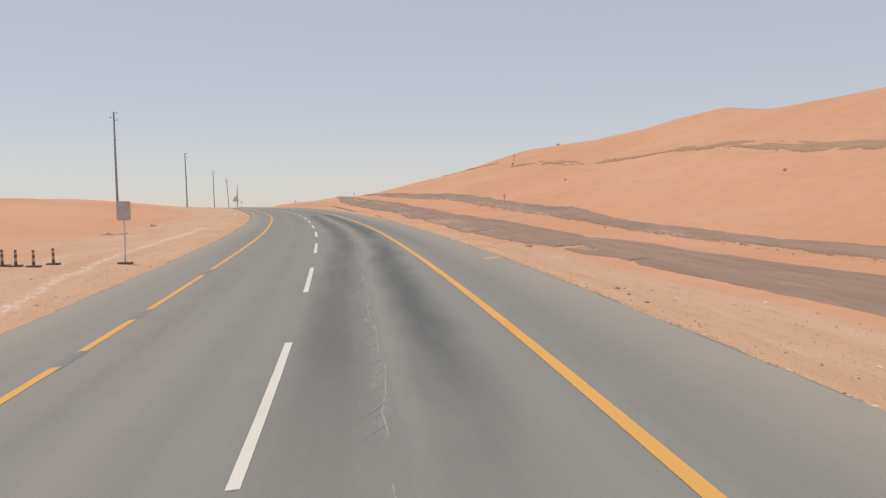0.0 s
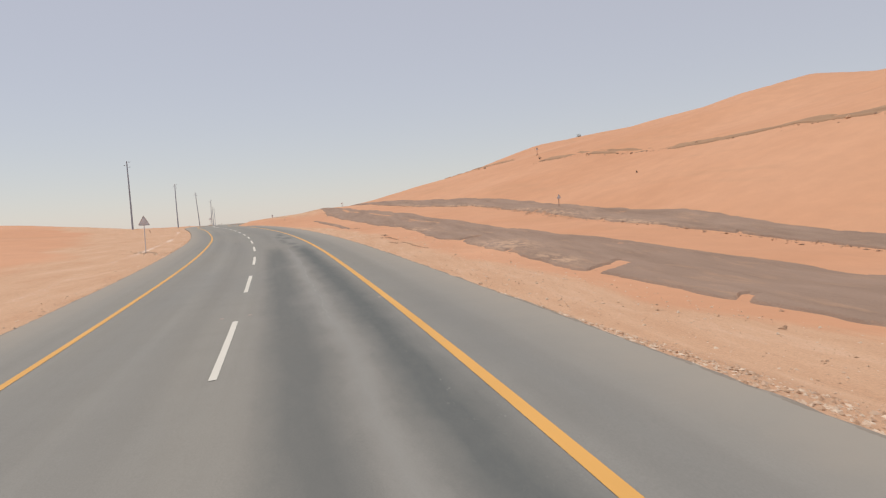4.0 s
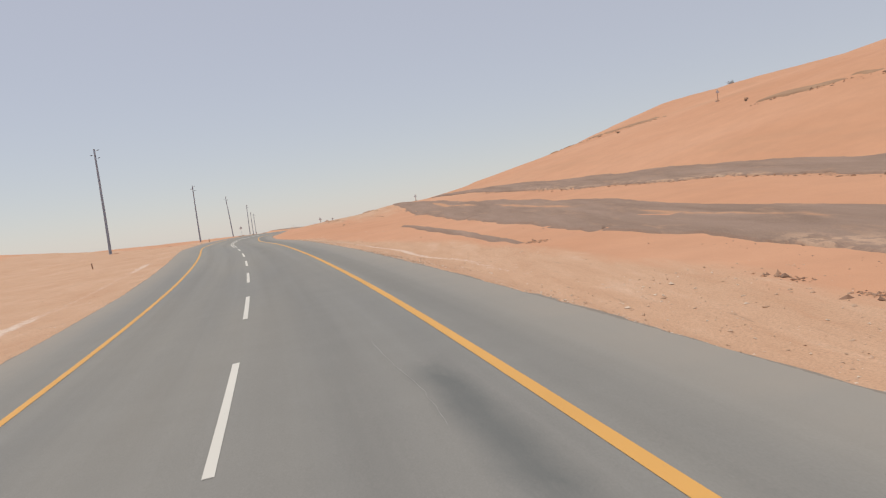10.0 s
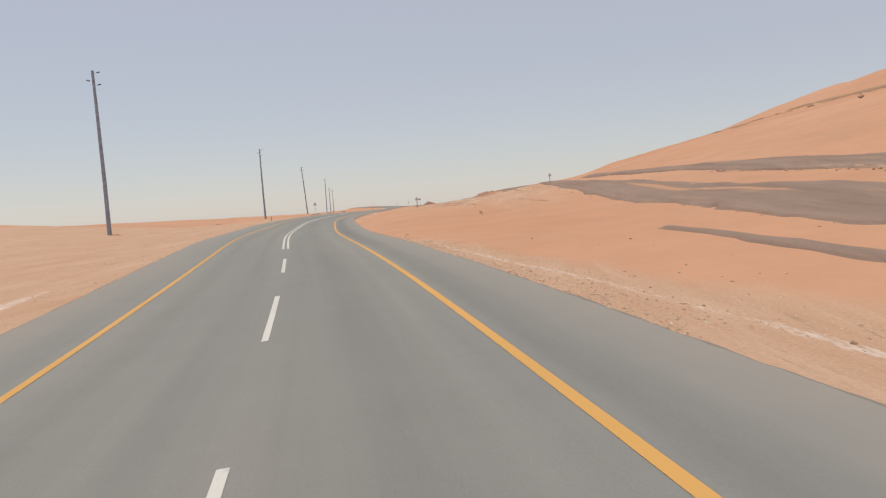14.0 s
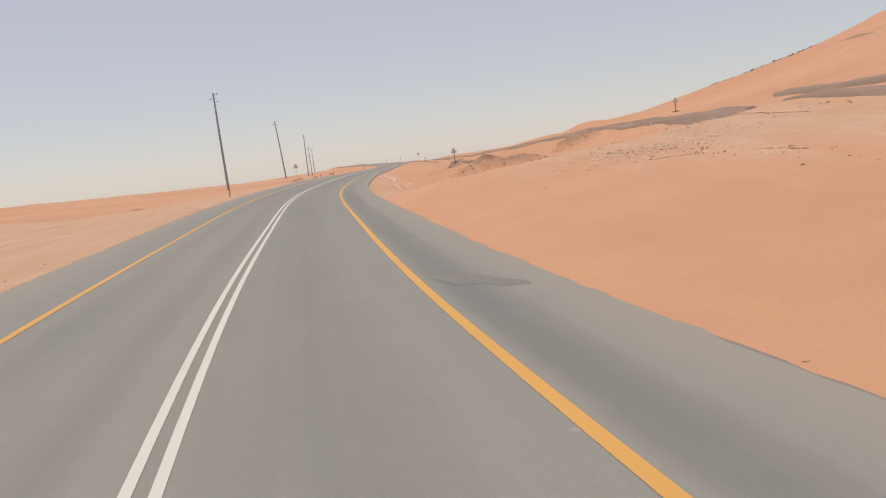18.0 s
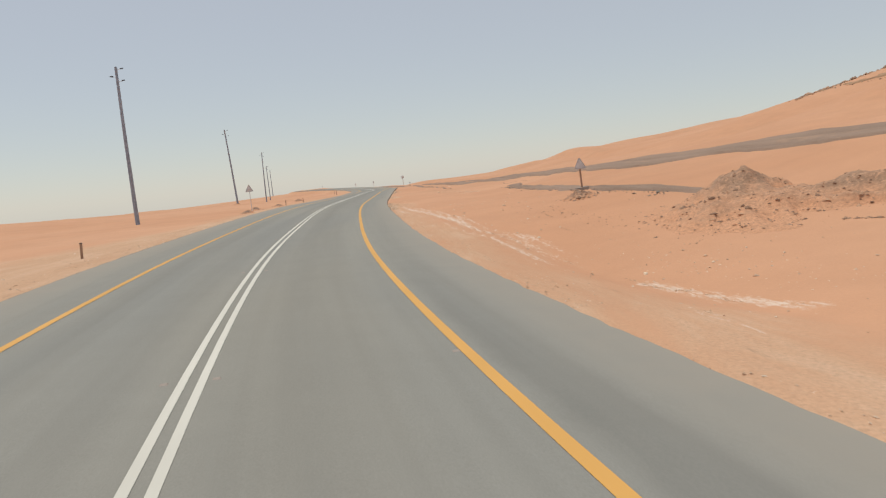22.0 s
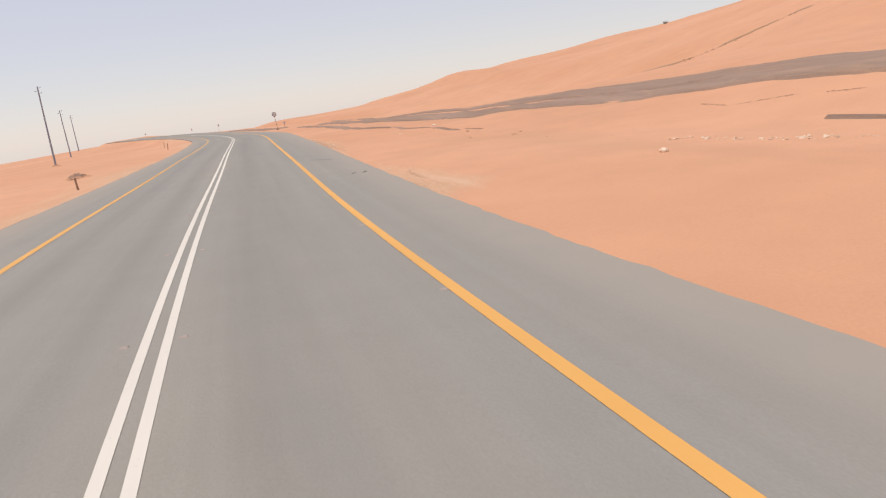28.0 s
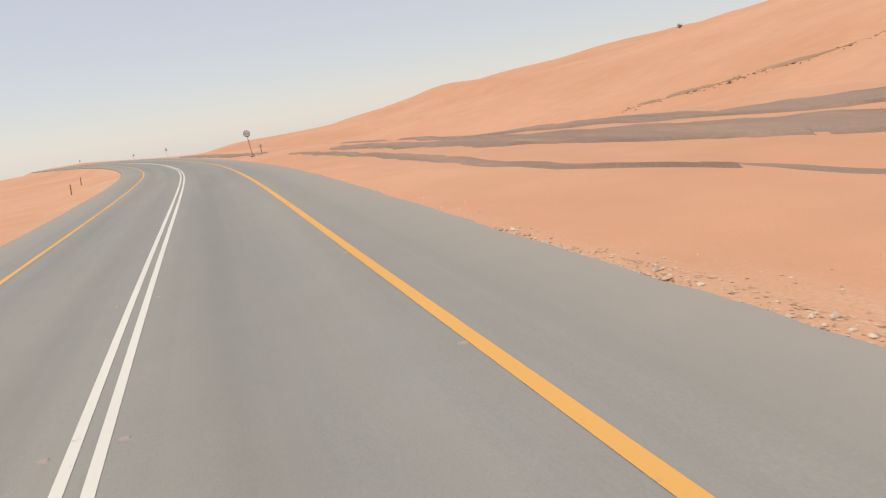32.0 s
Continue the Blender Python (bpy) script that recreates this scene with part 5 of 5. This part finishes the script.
for k, (points, dense, size) in enumerate((
        (((193, 7.4), (194.8, 7.0), (197.5, 6.5)), 30, 0.05), (((191.5, 6.9), (194.3, 6.6), (197, 6.35)), 30, 0.05), (((190, 7.6), (193.6, 7.15), (195.6, 6.75)), 24, 0.045),
        (((312.2, 6.9), (310.6, 7.2), (309.8, 6.9), (308.7, 7.5), (307.8, 7.8)), 30, 0.04), (((307.9, 6.3), (307.1, 6.6), (306.3, 6.8), (305.2, 6.9), (303, 7.1)), 30, 0.042),
        (((312.2, 6.3), (309.3, 6.6), (307.6, 7.0)), 22, 0.04), (((306.4, 6.2), (305.2, 6.3), (302.5, 6.4)), 30, 0.04), (((305.5, 7.5), (303.5, 7.9), (300, 8.2)), 18, 0.04),
        (((260, 9.85), (256.5, 10.0), (253, 10.15)), 22, 0.04), (((253.2, 8.3), (251.6, 7.9)), 18, 0.035), (((261, 10.5), (258.5, 11.0), (256, 11.9)), 8, 0.04),
        (((291, 7.75), (286, 8.1), (280, 8.6), (275, 8.8)), 14, 0.035), (((275, 8.8), (271, 9.5), (266, 9.75), (262, 9.8)), 24, 0.035), (((277.5, 7.7), (275, 8.0), (271, 8.5), (267, 8.8)), 16, 0.03),
        (((268, 7.0), (265, 6.9), (262, 7.0)), 12, 0.035), (((276, 11.2), (271, 11.8), (267, 11.6)), 8, 0.04), (((282, 10.6), (277, 11.3), (273, 11.0)), 8, 0.04),
        (((366, 6.45), (360, 6.55), (355, 6.4), (350, 6.5)), 22, 0.04), (((360, 6.9), (355, 6.8), (351, 7.0)), 14, 0.035),
        (((336, 6.9), (333.5, 6.6), (331, 6.5)), 20, 0.04), (((335, 7.4), (332, 7.2)), 12, 0.035),
        (((150, 10.9), (158, 10.2), (166, 9.1), (176, 7.7)), 9, 0.04), (((130, 9.6), (142, 9.0), (155, 8.2)), 6, 0.045))):
    flaking_edge(points, 900 + 7 * k, dense, size)
stones("gravel", "loose pale gravel heaped on the road edge", GRAVEL, [(y, EDGE_RIGHT + 0.05 + abs(0.22 * rng.randn()), 0.014 + 0.012 * rng.exponential()) for y in rng.uniform(352, 368, 420)], 22)
stones("gravel", "loose pale gravel heaped on the road edge", GRAVEL, [(y, EDGE_RIGHT + 0.05 + abs(0.3 * rng.randn()), 0.014 + 0.012 * rng.exponential()) for y in rng.uniform(298, 313, 420)], 23)
stones("clay_lumps", "dark clay slabs at the end of an asphalt strip", RUBBLE,
       [(152.6 + 0.9 * rng.randn(), 16.9 + 0.35 * rng.randn(), 0.025 + 0.03 * rng.exponential()) for _ in range(70)], 20)
stones("clay_lumps", "brown clay slabs fallen from a ledge high on the dune", RUBBLE,
       [(y, float(np.interp(y, (107, 141, 176, 200), (73.4, 75.0, 72.4, 70.4))) + 0.6 * rng.randn(), 0.05 + 0.06 * rng.exponential()) for y in rng.uniform(107, 206, 260)], 21)
for k, (line, n, size) in enumerate(((((416, 94.4), (422, 86.4), (428, 80.4), (440, 73.8), (456, 66.2)), 420, 0.07), (((326, 77), (334, 80), (345, 85.4), (353, 88), (359, 86), (366, 81)), 300, 0.07), (((249, 82.4), (260, 86), (272, 85.4), (286, 76)), 240, 0.06))):
    stones("clay_lumps", "broken clay slabs along a ledge high on the dune", RUBBLE,
           [(y, float(np.interp(y, *zip(*line))) - 0.3 + 0.9 * rng.randn(), min(0.3, size * (0.5 + rng.exponential()))) for y in rng.uniform(line[0][0], line[-1][0], n)], 27 + k)
stones("clay_lumps", "dark clay lumps along a sandy ledge", RUBBLE,
       [(226 + 5.5 * rng.randn(), 15.8 + 0.5 * rng.randn(), 0.012 + 0.014 * rng.exponential()) for _ in range(260)], 8)
stones("clay_lumps", "dark clay lumps along the edge of a hard layer", RUBBLE,
       [(y, float(np.interp(y, (40, 80, 100, 120, 140, 160, 180, 200, 220), (43, 41.9, 41.4, 39.9, 40, 41.5, 40, 39.6, 37.8))) - 0.25 + 0.5 * rng.randn(), min(0.2, 0.025 + 0.04 * rng.exponential())) for y in rng.uniform(50, 218, 1100)], 9)
stones("clay_lumps", "crumbled pale slabs at the foot of the old road", LIMESTONE,
       [(y, float(np.interp(y, (236, 246, 254), (24.0, 26.4, 28.0))) - 0.3 + 0.5 * rng.randn(), min(0.14, 0.025 + 0.03 * rng.exponential())) for y in rng.uniform(237, 255, 240)], 34)
stones("clay_lumps", "jagged dark rocks along the crest of the dune", RUBBLE,
       [(float(np.interp(q, (0, 1, 2, 3), (364, 370, 368, 357))) + 0.8 * rng.randn(), float(np.interp(q, (0, 1, 2, 3), (76, 85, 91, 97))) + 0.8 * rng.randn(), min(0.5, 0.1 + 0.12 * rng.exponential())) for q in 3 * rng.rand(260)], 35)
for k, (y, u) in enumerate(((145.2, 22.4), (130.0, 20.9), (130.4, 22.2), (126.6, 21.7), (135.7, 21.0), (138, 25.4), (141, 25.2), (126.7, 15.6), (130.6, 15.9), (117.4, 14.2))):
    stones("clay_lumps", "small cluster of broken brown slabs", RUBBLE, [(y + 0.5 * rng.randn(), u + 0.22 * rng.randn(), min(0.12, 0.03 + 0.03 * rng.exponential())) for _ in range(26)], 40 + k, flat=1.3)
stones("clay_lumps", "dark clay lumps along the edge of the old road", RUBBLE,
       [(y, float(np.interp(y, (20, 60, 120, 180, 220), (21, 19.6, 19, 21, 25))) + 0.45 * rng.randn(), 0.012 + 0.02 * rng.exponential()) for y in rng.uniform(15, 230, 420)], 10)
stones("clay_lumps", "lumps of broken asphalt along a buried strip", CRUMB,
       [(y, float(np.interp(y, (276, 282.5, 291, 303, 309), (17.6, 16.9, 17.1, 17.3, 17.5))) + 0.28 * rng.randn(), min(0.11, 0.02 + 0.025 * rng.exponential())) for y in rng.uniform(274, 310, 330)], 26)
stones("clay_lumps", "dark clay lumps and stones below the old road", RUBBLE,
       [(345 + 6 * rng.randn(), 13.5 + 1.2 * rng.randn(), 0.012 + 0.012 * rng.exponential()) for _ in range(30)], 12)


def rock(y, u, size, mat, seed, label):
    rnd = random.Random(seed)
    bm = bmesh.new()
    bmesh.ops.create_icosphere(bm, subdivisions=2, radius=1)
    for v in bm.verts:
        k = 0.8 + 0.28 * noise.noise(v.co * 1.7 + Vector((seed, 0, 0)))
        v.co = Vector((v.co.x * 1.35 * k, v.co.y * 0.8 * k, max(v.co.z, -0.6) * 0.55 * k)) * size
    ob = new("rock", bpy.data.meshes.new("rock"))
    bm.to_mesh(ob.data)
    bm.free()
    ob.data.materials.append(mat)
    p = place(y, u)
    ob.matrix_world = pose(p.x, p.y, p.z + size * 0.12, rnd.uniform(-8, 8), rnd.uniform(-8, 8), rnd.uniform(0, 180))
    tagged(ob, label, "rock", "loose rocks")


for k, (y, u, size) in enumerate(((327.8, 12.0, 0.17), (364.9, 15.3, 0.2), (358.7, 11.4, 0.1), (271.5, 11.0, 0.08), (259.9, 10.4, 0.09), (282, 9.4, 0.08), (250, 11.6, 0.07))):
    rock(y, u, size, LIMESTONE, k, "pale limestone rock lying on sand")
for k, (y, u, size) in enumerate(((60.6, 17.9, 0.36), (221.6, 9.8, 0.055), (221.9, 10.0, 0.035), (242.3, 9.3, 0.07), (352, 14.0, 0.12), (343.8, 13.8, 0.1), (197, 7.4, 0.09), (344.5, 14.4, 0.08))):
    rock(y, u, size, RUBBLE, 20 + k, "dark clay lump lying on sand")


def heap(y, u, long, wide, tall, seed, label, turn=0.0, count=160, mat=None):
    """A mound of clay rubble with lumps on it."""
    n = 72 if long > 3 else 46
    ct, st = math.cos(turn), math.sin(turn)
    g = np.linspace(-1.15, 1.15, n)
    A, Bq = np.meshgrid(g, g, indexing="ij")
    R = np.sqrt(A ** 2 + Bq ** 2) + 0.2 * vnoise(A, Bq, 0.6, seed) + 0.06 * vnoise(A, Bq, 0.2, seed + 1)
    H = np.clip(1 - R, -0.3, 1)
    gully = 1 - np.abs(vnoise(A + 0.4 * Bq, Bq, 0.33, seed + 2))
    rough = 0.16 * vnoise(A, Bq, 0.16, seed + 3) + 0.08 * vnoise(A, Bq, 0.09, seed + 4)
    H = tall * (np.clip(H, 0, 1) ** 1.35 + 0.42 * np.clip(H, 0, 0.45) * (gully - 0.6) + rough * np.clip(H * 3, 0, 1)) + np.where(H < 0, H * 0.8, 0)
    YY, UU = y + A * long * ct - Bq * wide * st, u + A * long * st + Bq * wide * ct
    Z = ground_height(YY, UU) + H - 0.03
    X = np.interp(YY, AXIS_Y, AXIS_X) + UU
    b = (np.arange(n - 1)[:, None] * n + np.arange(n - 1)[None]).ravel()
    top = new("clay_mound", mesh("clay_mound", np.stack([X.ravel(), YY.ravel(), Z.ravel()], 1).tolist(), np.stack([b, b + 1, b + n + 1, b + n], 1).tolist(), mat or CLAY, True))
    top.data.attributes.new("rise", "FLOAT", "POINT").data.foreach_set("value", np.clip(H / tall * 1.6, 0, 1).ravel().astype(np.float32))
    tagged(top, label, "clay mound", "clay mounds")
    rnd = np.random.RandomState(seed)
    lumps = bmesh.new()
    for _ in range(count):
        i, j = rnd.randint(3, n - 3, 2)
        if H[i, j] < -0.1:
            continue
        r = min(0.11, 0.014 + 0.022 * rnd.exponential())
        vs = [lumps.verts.new((X[i, j] + r * (a * (0.7 + rnd.rand()) + 0.3 * rnd.randn()), YY[i, j] + r * (b2 * (0.7 + rnd.rand()) + 0.3 * rnd.randn()), max(Z[i, j], Z[i, j] - H[i, j]) + 0.6 * r * c * (0.6 + rnd.rand())))
              for a, b2, c in BASE_STONE]
        for f in STONE_FACES:
            lumps.faces.new([vs[k] for k in f])
    part("rubble", lumps, RUBBLE, top, "loose clay lumps")["kind"] = "stuff"


def ridge(y, u, long, wide, tall, turn, seed):
    heap(y, u, long, wide, tall, seed, "crumbled sandy ridge on the hard layer", turn, 30)


for k, (y, u, long, tall) in enumerate(((143, 38.6, 2.6, 0.4), (141.5, 40.2, 2.2, 0.35), (139, 39.4, 1.8, 0.3), (145, 40.8, 1.6, 0.4), (136.5, 38.8, 1.4, 0.25), (152, 40.6, 1.5, 0.25), (160, 41.4, 1.2, 0.2))):
    ridge(y, u, long, 0.7, tall, 0.55, 400 + 5 * k)
heap(267.0, 17.3, 5.4, 3.6, 1.45, 201, "brown heap of clay rubble dumped on sand", 0.35, 1500)
heap(263.6, 19.7, 5.0, 2.6, 0.9, 203, "low brown ridge of clay rubble on sand", -0.71, 900)
heap(266.3, 26.0, 3.8, 2.6, 1.0, 205, "brown heap of clay rubble below the old road", 0.3, 420)
heap(280.3, 15.4, 1.35, 1.2, 0.42, 209, "small rubble heap round a sign footing", 0, 300, SLAB)
heap(317, -8.2, 2.6, 0.9, 0.35, 213, "dark clay slabs heaped beside the road", 0.05, 60, SLAB)
heap(326.5, -9.2, 2.0, 0.9, 0.35, 215, "dark clay slabs heaped beside the road", 0.0, 50, SLAB)
heap(338, -8.6, 1.8, 0.9, 0.3, 217, "dark clay slabs heaped beside the road", 0.1, 50, SLAB)
heap(368.5, -10.6, 2.2, 1.0, 0.35, 219, "dark clay slabs heaped beside the road", 0.0, 50, SLAB)
for x, y in ((-69.0, 401.7), (-77.7, 482.8)):
    u = x - float(np.interp(y, AXIS_Y, AXIS_X))
    heap(y, u, 1.5, 1.2, 0.5, int(y), "small rubble heap round a pole", 0, 60)
for k, (y, u, long) in enumerate(((66.7, -13.6, 1.3), (53.1, -14.1, 1.2), (54.5, -13.4, 0.8))):
    heap(y, u, long, 0.5, 0.16, 500 + 5 * k, "thin dark clay slabs on sand", 0.2, 25, SLAB)
heap(221.5, -17.2, 0.9, 0.8, 0.25, 223, "small rubble heap beside a pole", 0, 30)
heap(262.7, -14.8, 1.6, 0.6, 0.2, 225, "thin dark clay slabs on sand", 0.2, 40)
stones("scattered_stones", "broken stones round a sign post", GRAVEL, [(105.3 + 1.4 * rng.randn(), -8.0 + 0.8 * rng.randn(), rng.uniform(0.03, 0.09)) for _ in range(90)], 13)


# ---- dry bushes on the dune ----
def bush(y, u, size, seed, green):
    rnd = random.Random(seed)
    p = place(y, u)
    top = new("desert_bush")
    top.location = p
    stems, leaves = bmesh.new(), bmesh.new()
    for _ in range(16):
        a, tilt = rnd.uniform(0, math.tau), rnd.uniform(0.2, 1.15)
        way = Vector((math.cos(a) * math.sin(tilt), math.sin(a) * math.sin(tilt), math.cos(tilt)))
        at, r = Vector((0, 0, -0.05)), 0.035 * size
        for k in range(4):
            nxt = at + (way + Vector((rnd.uniform(-0.35, 0.35), rnd.uniform(-0.35, 0.35), rnd.uniform(-0.1, 0.25)))) * size * 0.28
            side = way.orthogonal().normalized() * r
            up = way.cross(side).normalized() * r
            q = [stems.verts.new(at + side), stems.verts.new(at - side * 0.5 + up), stems.verts.new(at - side * 0.5 - up)]
            tip = stems.verts.new(nxt)
            for i in range(3):
                stems.faces.new((q[i], q[(i + 1) % 3], tip))
            for _ in range(9):
                c = at.lerp(nxt, rnd.random()) + Vector((rnd.gauss(0, 0.11), rnd.gauss(0, 0.11), rnd.gauss(0, 0.08))) * size
                e1, e2 = Vector((rnd.gauss(0, 1), rnd.gauss(0, 1), rnd.gauss(0, 1))).normalized() * 0.075 * size, Vector((rnd.gauss(0, 1), rnd.gauss(0, 1), rnd.gauss(0, 1))).normalized() * 0.04 * size
                leaves.faces.new([leaves.verts.new(c - e1), leaves.verts.new(c + e2), leaves.verts.new(c + e1), leaves.verts.new(c - e2)])
            at, r = nxt, r * 0.75
    part("stems", stems, TWIG, top)
    part("foliage", leaves, LEAF if green else TWIG, top)
    tagged(top, "dry desert bush on the dune", "bush", "bushes on the dune")


for k, (y, u, size) in enumerate(((169, 128, 1.1), (284, 118, 1.0), (600, 214, 1.5), (152, 60, 0.3), (96, 66, 0.35), (213, 75, 0.5), (258, 78, 0.5), (440, 72, 0.4))):
    bush(y, u, size, k, k < 3)
